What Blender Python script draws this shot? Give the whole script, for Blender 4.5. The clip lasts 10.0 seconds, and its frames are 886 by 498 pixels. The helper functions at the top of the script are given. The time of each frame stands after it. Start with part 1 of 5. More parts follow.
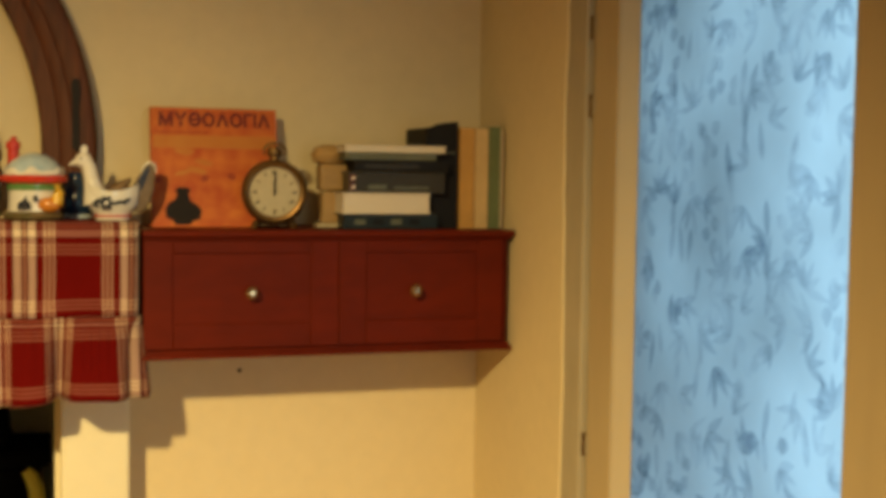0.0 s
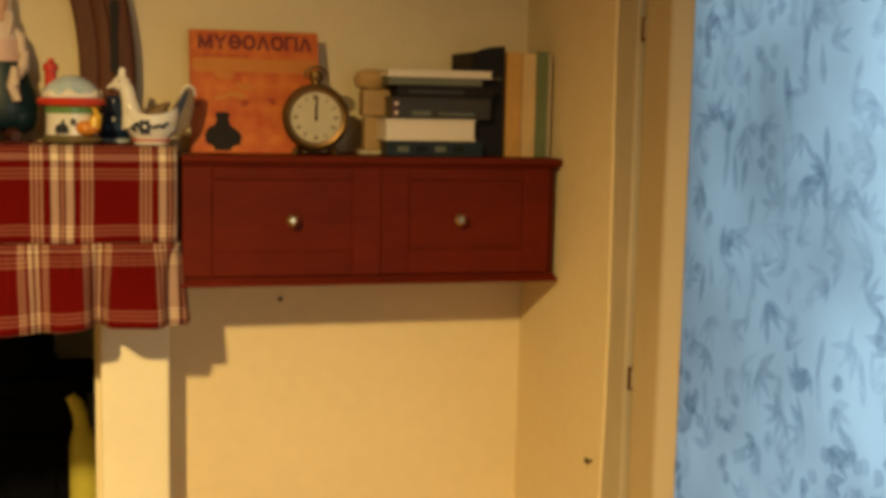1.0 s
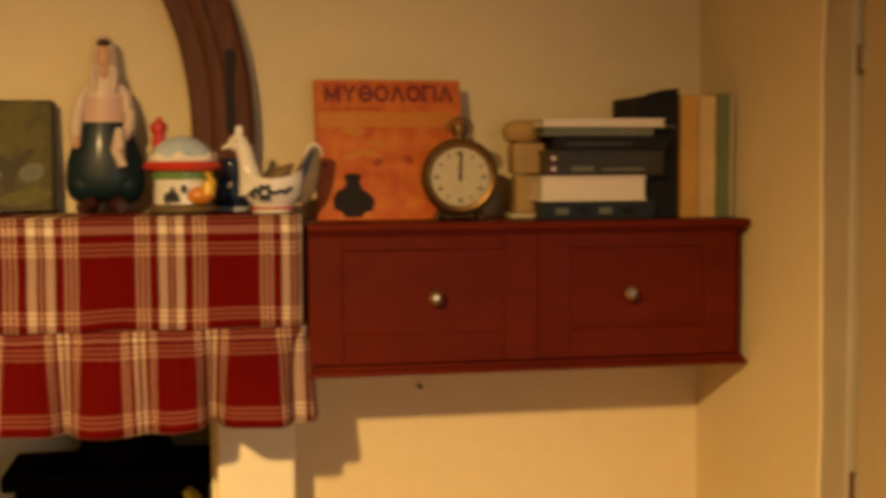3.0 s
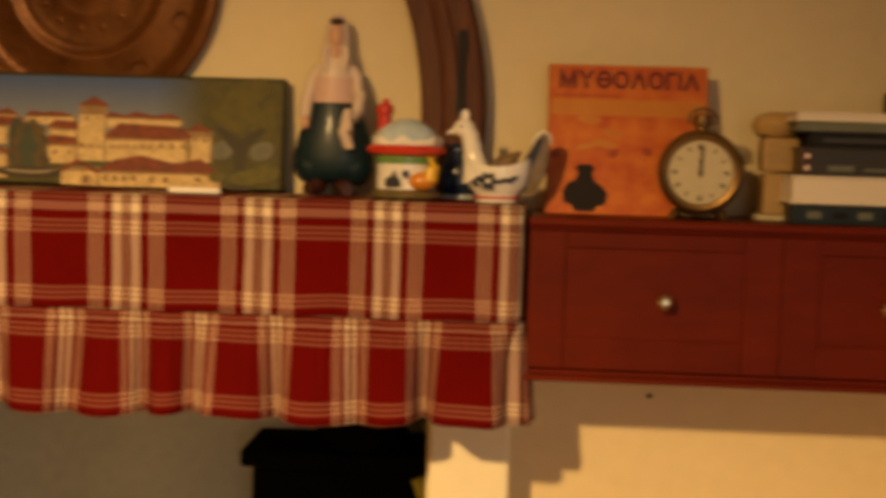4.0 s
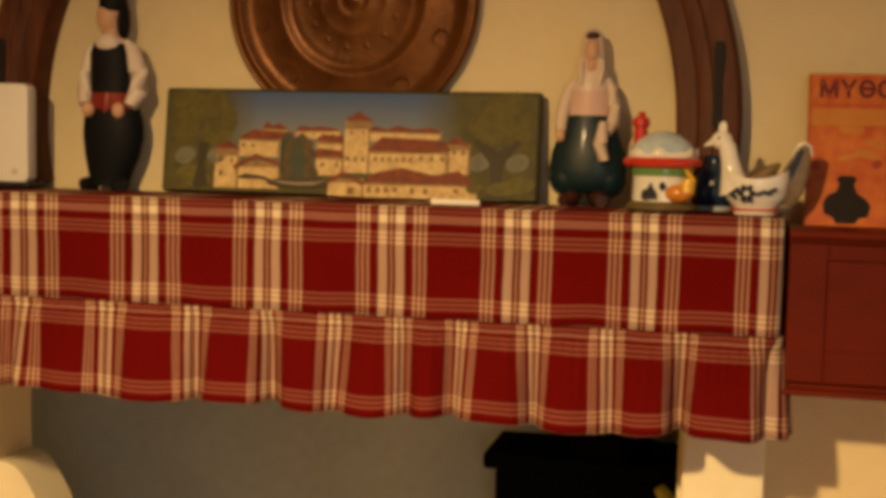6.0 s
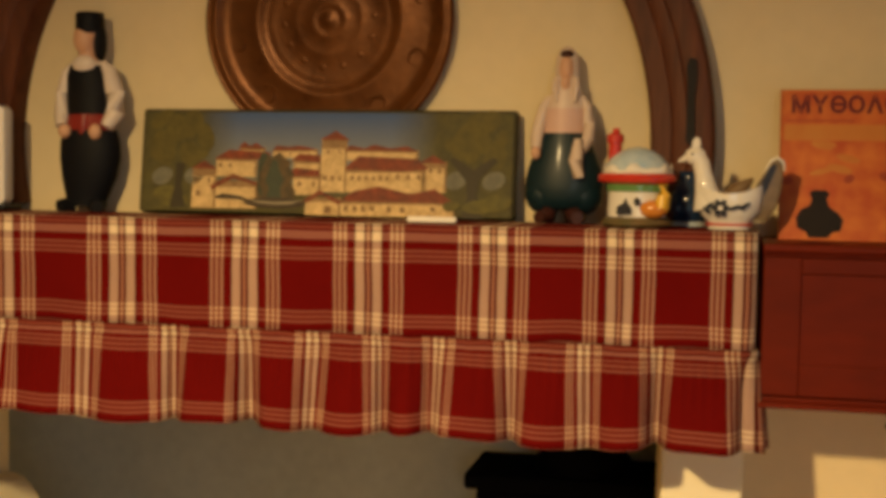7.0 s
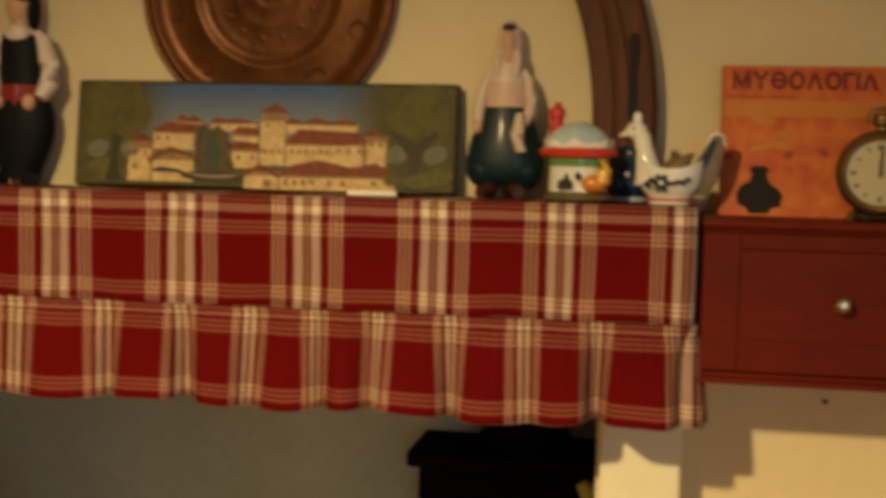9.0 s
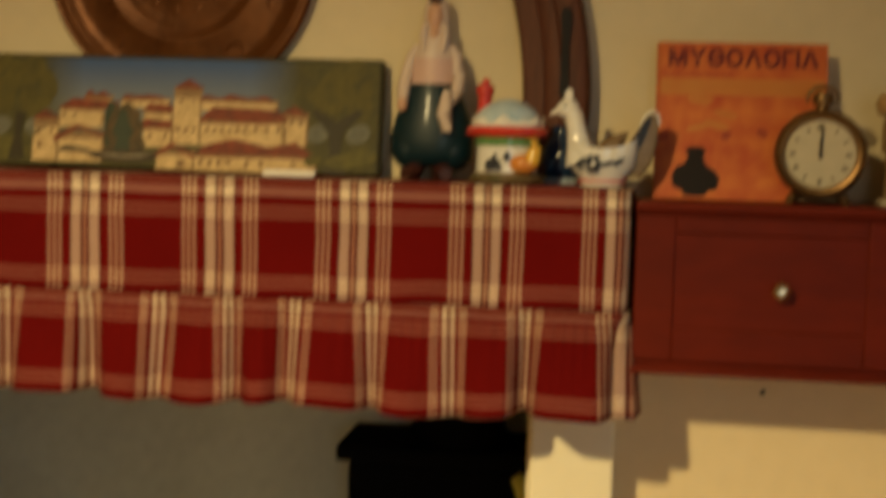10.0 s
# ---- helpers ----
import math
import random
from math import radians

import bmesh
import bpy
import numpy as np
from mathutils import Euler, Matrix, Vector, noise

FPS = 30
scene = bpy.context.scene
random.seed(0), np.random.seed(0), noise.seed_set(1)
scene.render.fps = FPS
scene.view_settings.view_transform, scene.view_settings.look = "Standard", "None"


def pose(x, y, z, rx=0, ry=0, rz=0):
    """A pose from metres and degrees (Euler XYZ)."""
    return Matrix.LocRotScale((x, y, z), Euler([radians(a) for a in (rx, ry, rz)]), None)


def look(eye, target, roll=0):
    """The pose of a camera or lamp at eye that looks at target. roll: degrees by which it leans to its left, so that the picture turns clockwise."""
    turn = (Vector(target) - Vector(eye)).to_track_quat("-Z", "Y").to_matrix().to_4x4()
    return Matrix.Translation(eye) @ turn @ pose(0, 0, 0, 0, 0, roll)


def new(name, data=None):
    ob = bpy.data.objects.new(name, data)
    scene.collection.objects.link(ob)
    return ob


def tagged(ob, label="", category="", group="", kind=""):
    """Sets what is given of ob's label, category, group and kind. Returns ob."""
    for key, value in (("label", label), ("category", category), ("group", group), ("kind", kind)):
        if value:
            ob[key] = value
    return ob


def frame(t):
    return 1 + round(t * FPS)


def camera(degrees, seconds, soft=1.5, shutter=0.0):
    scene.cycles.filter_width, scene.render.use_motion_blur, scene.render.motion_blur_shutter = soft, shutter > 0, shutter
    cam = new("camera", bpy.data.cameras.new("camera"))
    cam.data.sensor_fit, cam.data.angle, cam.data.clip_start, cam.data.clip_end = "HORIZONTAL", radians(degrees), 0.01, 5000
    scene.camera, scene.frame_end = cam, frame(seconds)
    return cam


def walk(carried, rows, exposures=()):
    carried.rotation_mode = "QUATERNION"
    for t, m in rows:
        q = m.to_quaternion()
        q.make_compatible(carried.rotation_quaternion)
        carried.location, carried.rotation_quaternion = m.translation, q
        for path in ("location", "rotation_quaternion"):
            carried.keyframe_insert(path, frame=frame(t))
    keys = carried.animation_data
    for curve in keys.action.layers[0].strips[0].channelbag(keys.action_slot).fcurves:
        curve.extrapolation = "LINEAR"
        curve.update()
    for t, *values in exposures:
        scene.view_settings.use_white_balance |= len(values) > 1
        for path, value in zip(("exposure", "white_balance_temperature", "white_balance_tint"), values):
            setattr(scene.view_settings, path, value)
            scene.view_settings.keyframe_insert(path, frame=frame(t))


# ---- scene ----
cam = camera(39.2, 10.0, soft=4.4, shutter=0.5)

PATH = [
    (0, (0.15, -0.144, 1.557), (0.754, 1.759, 1.432), 0.8),
    (0.5, (0.145, -0.11, 1.558), (0.689, 1.804, 1.358), 0.5),
    (1, (0.172, -0.095, 1.545), (0.701, 1.819, 1.312), 1.2),
    (1.5, (0.176, -0.066, 1.553), (0.706, 1.853, 1.36), 0.5),
    (2, (0.196, 0.038, 1.568), (0.739, 1.952, 1.357), 0.0),
    (2.2, (0.172, 0.099, 1.547), (0.713, 2.016, 1.358), -0.7),
    (3.3, (0.201, 0.254, 1.539), (0.439, 2.235, 1.406), 0.7),
    (3.5, (0.244, 0.275, 1.541), (0.403, 2.265, 1.41), 1.4),
    (4, (0.273, 0.333, 1.538), (0.169, 2.323, 1.377), 1.7),
    (4.5, (0.268, 0.317, 1.539), (-0.033, 2.289, 1.401), 0.3),
    (5, (0.244, 0.303, 1.535), (-0.159, 2.257, 1.393), -0.1),
    (5.5, (0.226, 0.293, 1.541), (-0.216, 2.238, 1.396), 0.9),
    (5.7, (0.225, 0.294, 1.553), (-0.231, 2.234, 1.384), 1.3),
    (6.8, (0.249, 0.293, 1.546), (-0.194, 2.238, 1.408), 1.1),
    (7, (0.239, 0.289, 1.541), (-0.19, 2.239, 1.415), 0.9),
    (7.5, (0.241, 0.292, 1.537), (-0.184, 2.242, 1.406), 0.4),
    (8, (0.241, 0.301, 1.534), (-0.161, 2.253, 1.373), 0.5),
    (8.5, (0.24, 0.306, 1.531), (-0.175, 2.256, 1.377), 0.4),
    (8.9, (0.247, 0.306, 1.529), (-0.157, 2.262, 1.384), 1.0),
    (9, (0.248, 0.306, 1.528), (-0.099, 2.27, 1.376), 1.3),
    (9.4, (0.277, 0.336, 1.516), (-0.029, 2.298, 1.320), 1.8),
    (9.5, (0.284, 0.344, 1.513), (-0.029, 2.306, 1.286), 1.9),
    (9.9, (0.27, 0.389, 1.512), (-0.0155, 2.362, 1.302), 1.7),
    (10, (0.266, 0.4, 1.512), (0.004, 2.376, 1.348), 1.6),
]
walk(cam, [(t, look(eye, target, roll)) for t, eye, target, roll in PATH],
     exposures=[(0.0, 0.02, 6450, -7), (1.0, -0.10, 6900, -1), (2.0, -0.06, 7350, 6), (3.5, -0.20, 7900, 15), (5.5, -0.15, 7300, 14), (7.0, -0.15, 6550, 7), (8.5, -0.23, 6100, 1), (10.0, -0.36, 5950, -4)])

# ---- main measures ----
W = 2.22            # face of the chimney wall
E = 0.973           # face of the wall with the glazed door
MANTEL = 1.465      # top of the mantel shelf
BOX = 1.45          # top of the red wall cabinet

# ---- world and lights ----
world = bpy.data.worlds.new("sky")
scene.world = world
world.use_nodes = True
wn = world.node_tree
sky = wn.nodes.new("ShaderNodeTexSky")
sky.sky_type, sky.sun_disc = "NISHITA", False
sky.sun_elevation, sky.sun_rotation = radians(35), radians(200)
wn.links.new(sky.outputs[0], wn.nodes["Background"].inputs[0])
wn.nodes["Background"].inputs[1].default_value = 0.08


def lamp(name, kind, place, target, power, colour):
    data = bpy.data.lights.new(name, kind)
    data.energy, data.color = power, colour
    ob = new(name, data)
    ob.matrix_world = look(place, target)
    return ob


# warm shaded ceiling lamp behind the camera
ceiling_lamp = lamp("ceiling_lamp", "SPOT", (-0.62, -0.25, 2.36), (-0.18, 1.55, -0.40), 490, (1.0, 0.675, 0.305))
ceiling_lamp.data.spot_size, ceiling_lamp.data.spot_blend = radians(104), 1.0
ceiling_lamp.data.shadow_soft_size = 0.055
# daylight in the opening of the window behind the camera, and behind the glazed door
south_light = lamp("window_light", "AREA", (0.955, -1.05, 1.5), (-0.9, 1.9, 0.9), 10, (0.84, 0.92, 1.0))
south_light.data.shape, south_light.data.size, south_light.data.size_y = "RECTANGLE", 1.0, 1.1
door_light = lamp("door_light", "AREA", (1.62, 0.95, 1.35), (1.05, 1.2, 1.3), 10.5, (0.59, 0.79, 1.0))
door_light.data.shape, door_light.data.size, door_light.data.size_y = "RECTANGLE", 0.7, 1.5


# ---- materials ----
def mat(name, colour, rough=0.6, metal=0.0, grain=60.0, vary=0.12, stain=4.0, bump=0.15, coat=0.0, second=None,
        stretch=(1, 1, 1), shift=0.0, distance=0.002, spec=0.3):
    """Base colour varied at two scales, with relief."""
    m = bpy.data.materials.new(name)
    m.use_nodes = True
    t = m.node_tree
    b = t.nodes["Principled BSDF"]
    L = t.links.new
    co = t.nodes.new("ShaderNodeTexCoord")
    mp = t.nodes.new("ShaderNodeMapping")
    mp.inputs["Scale"].default_value = stretch
    L(co.outputs["Object"], mp.inputs[0])
    fine = t.nodes.new("ShaderNodeTexNoise")
    fine.inputs["Scale"].default_value, fine.inputs["Detail"].default_value = grain, 5
    big = t.nodes.new("ShaderNodeTexNoise")
    big.inputs["Scale"].default_value, big.inputs["Detail"].default_value = stain, 3
    L(mp.outputs[0], fine.inputs[0])
    L(mp.outputs[0], big.inputs[0])
    add = t.nodes.new("ShaderNodeMath")
    add.operation = "MULTIPLY_ADD"
    L(big.outputs[0], add.inputs[0])
    add.inputs[1].default_value = 0.6
    half = t.nodes.new("ShaderNodeMath")
    half.operation = "MULTIPLY"
    L(fine.outputs[0], half.inputs[0])
    half.inputs[1].default_value = 0.4
    L(half.outputs[0], add.inputs[2])
    ramp = t.nodes.new("ShaderNodeValToRGB")
    ramp.color_ramp.elements[0].position, ramp.color_ramp.elements[1].position = 0.32, 0.68
    c2 = second or [min(1, c * (1 + vary)) for c in colour]
    c1 = colour if second else [c * (1 - vary) for c in colour]
    ramp.color_ramp.elements[0].color = (*c1, 1)
    ramp.color_ramp.elements[1].color = (*c2, 1)
    L(add.outputs[0], ramp.inputs[0])
    last = ramp.outputs[0]
    if shift:
        info = t.nodes.new("ShaderNodeObjectInfo")
        hsv = t.nodes.new("ShaderNodeHueSaturation")
        mr = t.nodes.new("ShaderNodeMapRange")
        mr.inputs[3].default_value, mr.inputs[4].default_value = 1 - shift, 1 + shift
        L(info.outputs["Random"], mr.inputs[0])
        L(mr.outputs[0], hsv.inputs["Value"])
        L(last, hsv.inputs["Color"])
        last = hsv.outputs[0]
    L(last, b.inputs["Base Color"])
    rr = t.nodes.new("ShaderNodeMapRange")
    rr.inputs[3].default_value, rr.inputs[4].default_value = max(0.03, rough - 0.1), min(1, rough + 0.1)
    L(big.outputs[0], rr.inputs[0])
    L(rr.outputs[0], b.inputs["Roughness"])
    b.inputs["Metallic"].default_value = metal
    b.inputs["Specular IOR Level"].default_value = spec
    b.inputs["Coat Weight"].default_value = coat
    b.inputs["Coat Roughness"].default_value = 0.12
    if bump:
        bp = t.nodes.new("ShaderNodeBump")
        bp.inputs["Strength"].default_value, bp.inputs["Distance"].default_value = bump, distance
        L(add.outputs[0], bp.inputs["Height"])
        L(bp.outputs[0], b.inputs["Normal"])
    return m


PLASTER = mat("cream_plaster", (0.70, 0.58, 0.355), 0.85, grain=35, stain=2.2, vary=0.05, bump=0.35, distance=0.004)
WHITEWASH = mat("whitewashed_pier", (0.78, 0.71, 0.51), 0.85, grain=25, stain=5, vary=0.05, bump=0.5, distance=0.004)
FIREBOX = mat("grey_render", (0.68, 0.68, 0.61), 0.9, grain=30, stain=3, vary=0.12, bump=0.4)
SOOT = mat("soot", (0.010, 0.009, 0.009), 0.95, spec=0.05, grain=30, stain=5, vary=0.3, bump=0.4)
GROUND = mat("garden_earth", (0.12, 0.10, 0.075), 0.95, grain=30, stain=2, vary=0.25, bump=0.5)
CEILING = mat("ceiling_paint", (0.74, 0.70, 0.62), 0.9, grain=30, vary=0.04, bump=0.2)
FLOOR = mat("floor_boards", (0.42, 0.28, 0.16), 0.5, grain=40, vary=0.2, stretch=(1, 8, 1))
DOORPAINT = mat("door_cream_paint", (0.47, 0.37, 0.22), 0.45, grain=30, stain=6, vary=0.07, bump=0.2, stretch=(1, 1, 0.2))
BEADPAINT = mat("bead_cream_paint", (0.53, 0.43, 0.27), 0.45, grain=30, stain=6, vary=0.07, bump=0.2, stretch=(1, 1, 0.2))
REVEAL = mat("old_frame_paint", (0.43, 0.37, 0.26), 0.6, grain=45, stain=7, vary=0.12, bump=0.3, stretch=(1, 1, 0.3))
REDWOOD = mat("oxblood_painted_wood", (0.102, 0.0088, 0.0014), 0.5, spec=0.12, grain=50, stain=7, vary=0.22, bump=0.22, stretch=(0.35, 1, 1), shift=0.06)
BRASS = mat("brass", (0.60, 0.47, 0.28), 0.20, metal=1.0, grain=80, vary=0.1, bump=0.05)
IRON_AND_SLOT = mat("dark_iron_and_slot", (0.012, 0.009, 0.008), 0.7, metal=0.0, grain=60, vary=0.3, bump=0.3)
CASTIRON = mat("black_cast_iron", (0.004, 0.004, 0.005), 0.9, spec=0.05, metal=0.0, grain=60, vary=0.3, bump=0.4)
ARCHWOOD = mat("dark_walnut_wood", (0.052, 0.013, 0.0055), 0.5, spec=0.18, grain=30, stain=9, second=(0.135, 0.043, 0.018), bump=0.4, stretch=(5, 1, 0.6))
COPPER = mat("dull_copper", (0.062, 0.0195, 0.0042), 0.30, metal=0.22, grain=60, stain=13, second=(0.112, 0.038, 0.0085), bump=0.35, spec=0.10, distance=0.003)
CHALK = mat("white_chalk", (0.8, 0.77, 0.70), 0.8, vary=0.05)
ROUTER = mat("white_plastic", (0.78, 0.74, 0.68), 0.35, vary=0.02, bump=0.02)
BLACKPLASTIC = mat("black_plastic", (0.015, 0.015, 0.016), 0.4, vary=0.1, bump=0.05)
PAPER = mat("book_pages", (0.62, 0.52, 0.36), 0.85, grain=160, vary=0.14, bump=0.3, stretch=(0.2, 0.2, 6))
PAGESV = mat("book_pages_upright", (0.62, 0.52, 0.36), 0.85, grain=160, vary=0.14, bump=0.3, stretch=(6, 0.2, 0.2))


def cover(name, colour, rough=0.5):
    return mat(name, colour, rough, grain=70, stain=12, vary=0.14, bump=0.1)


ORANGE = mat("orange_print", (0.42, 0.062, 0.016), 0.5, grain=45, stain=22, second=(0.60, 0.170, 0.034), bump=0.03)
YELLOWPRINT = mat("yellow_print", (0.47, 0.14, 0.026), 0.45, grain=25, stain=14, second=(0.54, 0.22, 0.045), bump=0.03)
MAROON = cover("maroon_print", (0.11, 0.012, 0.015))
RUST = cover("rust_print", (0.32, 0.05, 0.02))
INK = cover("black_print", (0.014, 0.010, 0.010), 0.8)
DIAL = mat("cream_dial", (0.46, 0.39, 0.25), 0.5, vary=0.12, bump=0.02)
OLDBRASS = mat("aged_bronze", (0.165, 0.092, 0.034), 0.40, metal=0.75, grain=60, vary=0.25, bump=0.2)
GLAZE = mat("white_glaze", (0.74, 0.70, 0.62), 0.18, grain=40, vary=0.05, bump=0.05, coat=0.6)
GLAZEBLACK = mat("black_glaze", (0.012, 0.011, 0.015), 0.35, vary=0.1, bump=0.02, coat=0.12)
GLAZERED = mat("red_glaze", (0.50, 0.035, 0.02), 0.25, vary=0.1, bump=0.05, coat=0.4)
GLAZEBLUE = mat("pale_blue_glaze", (0.30, 0.42, 0.52), 0.25, stain=30, second=(0.52, 0.58, 0.60), bump=0.05, coat=0.4)
GLAZEGREEN = mat("green_glaze", (0.12, 0.24, 0.07), 0.25, vary=0.15, bump=0.05, coat=0.4)
GLAZEYELLOW = mat("yellow_glaze", (0.65, 0.38, 0.03), 0.25, vary=0.12, bump=0.05, coat=0.4)
GLAZEORANGE = mat("orange_glaze", (0.55, 0.20, 0.03), 0.25, vary=0.12, bump=0.05, coat=0.4)
TANGLAZE = mat("tan_glaze", (0.19, 0.13, 0.07), 0.35, grain=50, stain=25, vary=0.2, bump=0.1)
MOSSGLAZE = mat("moss_glaze", (0.085, 0.075, 0.030), 0.35, grain=60, stain=40, second=(0.16, 0.10, 0.045), bump=0.2)
NAVY = mat("navy_glaze", (0.012, 0.03, 0.07), 0.25, vary=0.15, bump=0.05, coat=0.5)
TAN = mat("tan_pottery", (0.17, 0.105, 0.05), 0.55, grain=60, stain=10, vary=0.15, bump=0.2)
TEAL = mat("teal_enamel", (0.003, 0.017, 0.023), 0.48, vary=0.2, bump=0.05, coat=0.08)
BLACKCLOTH = mat("black_enamel", (0.005, 0.0055, 0.008), 0.6, vary=0.15, bump=0.05, spec=0.15)
ROSE = mat("rose_enamel", (0.60, 0.40, 0.33), 0.4, vary=0.06, bump=0.05)
WHITEENAMEL = mat("white_enamel", (0.66, 0.57, 0.50), 0.4, vary=0.05, bump=0.05)
SHAWL = mat("pale_rose_enamel", (0.62, 0.49, 0.40), 0.4, vary=0.06, bump=0.05)
SKIN = mat("flesh_enamel", (0.58, 0.34, 0.22), 0.45, vary=0.04, bump=0.03)
HAIR = mat("dark_brown_enamel", (0.045, 0.014, 0.010), 0.4, vary=0.1, bump=0.05)
SASH = mat("red_sash_enamel", (0.22, 0.02, 0.015), 0.4, vary=0.1, bump=0.05)
WOOD = mat("pale_turned_wood", (0.40, 0.25, 0.10), 0.5, grain=40, vary=0.18, bump=0.15, stretch=(1, 1, 4))
YELLOWGREEN = mat("mustard_plastic", (0.60, 0.54, 0.10), 0.4, vary=0.1, bump=0.05)
P_WALL = mat("painted_cream", (0.40, 0.26, 0.105), 0.6, grain=170, stain=60, second=(0.76, 0.56, 0.28), bump=0.35)
P_ROOF = mat("painted_red", (0.085, 0.022, 0.010), 0.6, grain=170, stain=55, second=(0.25, 0.050, 0.018), bump=0.35)
P_WINDOW = mat("painted_ochre_window", (0.19, 0.105, 0.042), 0.55, grain=90, vary=0.3, bump=0.2)
P_DARK = mat("painted_brown", (0.045, 0.027, 0.014), 0.55, grain=90, vary=0.2, bump=0.2)
P_TREE = mat("painted_olive", (0.066, 0.054, 0.012), 0.65, grain=110, stain=40, second=(0.125, 0.102, 0.022), bump=0.35)
P_TRUNK = mat("painted_trunk", (0.040, 0.031, 0.013), 0.6, grain=90, vary=0.2, bump=0.2)
P_GREEN = mat("painted_dark_green", (0.030, 0.042, 0.022), 0.5, grain=90, vary=0.3, bump=0.2)
P_THICKET = mat("painted_brown_green", (0.050, 0.036, 0.014), 0.6, grain=120, stain=60, second=(0.12, 0.075, 0.030), bump=0.3)
P_SHINE = mat("painted_highlight", (0.26, 0.22, 0.14), 0.5, vary=0.1)
P_SHADE = mat("painted_ochre_shade", (0.17, 0.095, 0.04), 0.6, grain=150, stain=60, second=(0.34, 0.21, 0.09), bump=0.3)
P_BUSH = mat("painted_yellow_green", (0.11, 0.095, 0.022), 0.65, grain=90, stain=60, vary=0.35, bump=0.2)
P_SKYGAP = mat("painted_pale_blue", (0.150, 0.145, 0.105), 0.65, grain=90, stain=60, vary=0.3, bump=0.2)
SHRUB = mat("shrub_leaf", (0.05, 0.075, 0.03), 0.5, grain=60, vary=0.3)
P_EDGE = mat("plaque_edge", (0.040, 0.034, 0.012), 0.55, grain=60, vary=0.25, bump=0.2)


def painted_ground():
    """Plaque face: blue sky fading to olive at the sides and the foot."""
    m = mat("painted_ground", (0.050, 0.042, 0.013), 0.65, grain=110, stain=40, second=(0.10, 0.088, 0.025), bump=0.35)
    t, L = m.node_tree, m.node_tree.links.new
    b = t.nodes["Principled BSDF"]
    old = b.inputs["Base Color"].links[0].from_socket
    co = t.nodes.new("ShaderNodeTexCoord")
    xyz = t.nodes.new("ShaderNodeSeparateXYZ")
    L(co.outputs["Object"], xyz.inputs[0])
    rx = t.nodes.new("ShaderNodeValToRGB")
    rx.color_ramp.elements[0].position, rx.color_ramp.elements[0].color = 0.16, (0, 0, 0, 1)
    rx.color_ramp.elements[1].position, rx.color_ramp.elements[1].color = 0.27, (1, 1, 1, 1)
    for p, v in ((0.68, 1), (0.80, 0)):
        e = rx.color_ramp.elements.new(p)
        e.color = (v, v, v, 1)
    mx = t.nodes.new("ShaderNodeMapRange")
    mx.inputs[1].default_value, mx.inputs[2].default_value = 0, 0.623
    L(xyz.outputs[0], mx.inputs[0])
    L(mx.outputs[0], rx.inputs[0])
    rz = t.nodes.new("ShaderNodeMapRange")
    rz.inputs[1].default_value, rz.inputs[2].default_value = 0.03, 0.09
    L(xyz.outputs[2], rz.inputs[0])
    both = t.nodes.new("ShaderNodeMath")
    both.operation = "MULTIPLY"
    L(rx.outputs[0], both.inputs[0])
    L(rz.outputs[0], both.inputs[1])
    skyr = t.nodes.new("ShaderNodeValToRGB")
    skyr.color_ramp.elements[0].position, skyr.color_ramp.elements[0].color = 0.45, (0.23, 0.24, 0.22, 1)
    skyr.color_ramp.elements[1].position, skyr.color_ramp.elements[1].color = 0.95, (0.055, 0.100, 0.235, 1)
    mz = t.nodes.new("ShaderNodeMapRange")
    mz.inputs[1].default_value, mz.inputs[2].default_value = 0, 0.168
    L(xyz.outputs[2], mz.inputs[0])
    L(mz.outputs[0], skyr.inputs[0])
    mix = t.nodes.new("ShaderNodeMix")
    mix.data_type = "RGBA"
    L(both.outputs[0], mix.inputs["Factor"])
    L(old, mix.inputs[6])
    L(skyr.outputs[0], mix.inputs[7])
    L(mix.outputs[2], b.inputs["Base Color"])
    return m


P_GROUND = painted_ground()


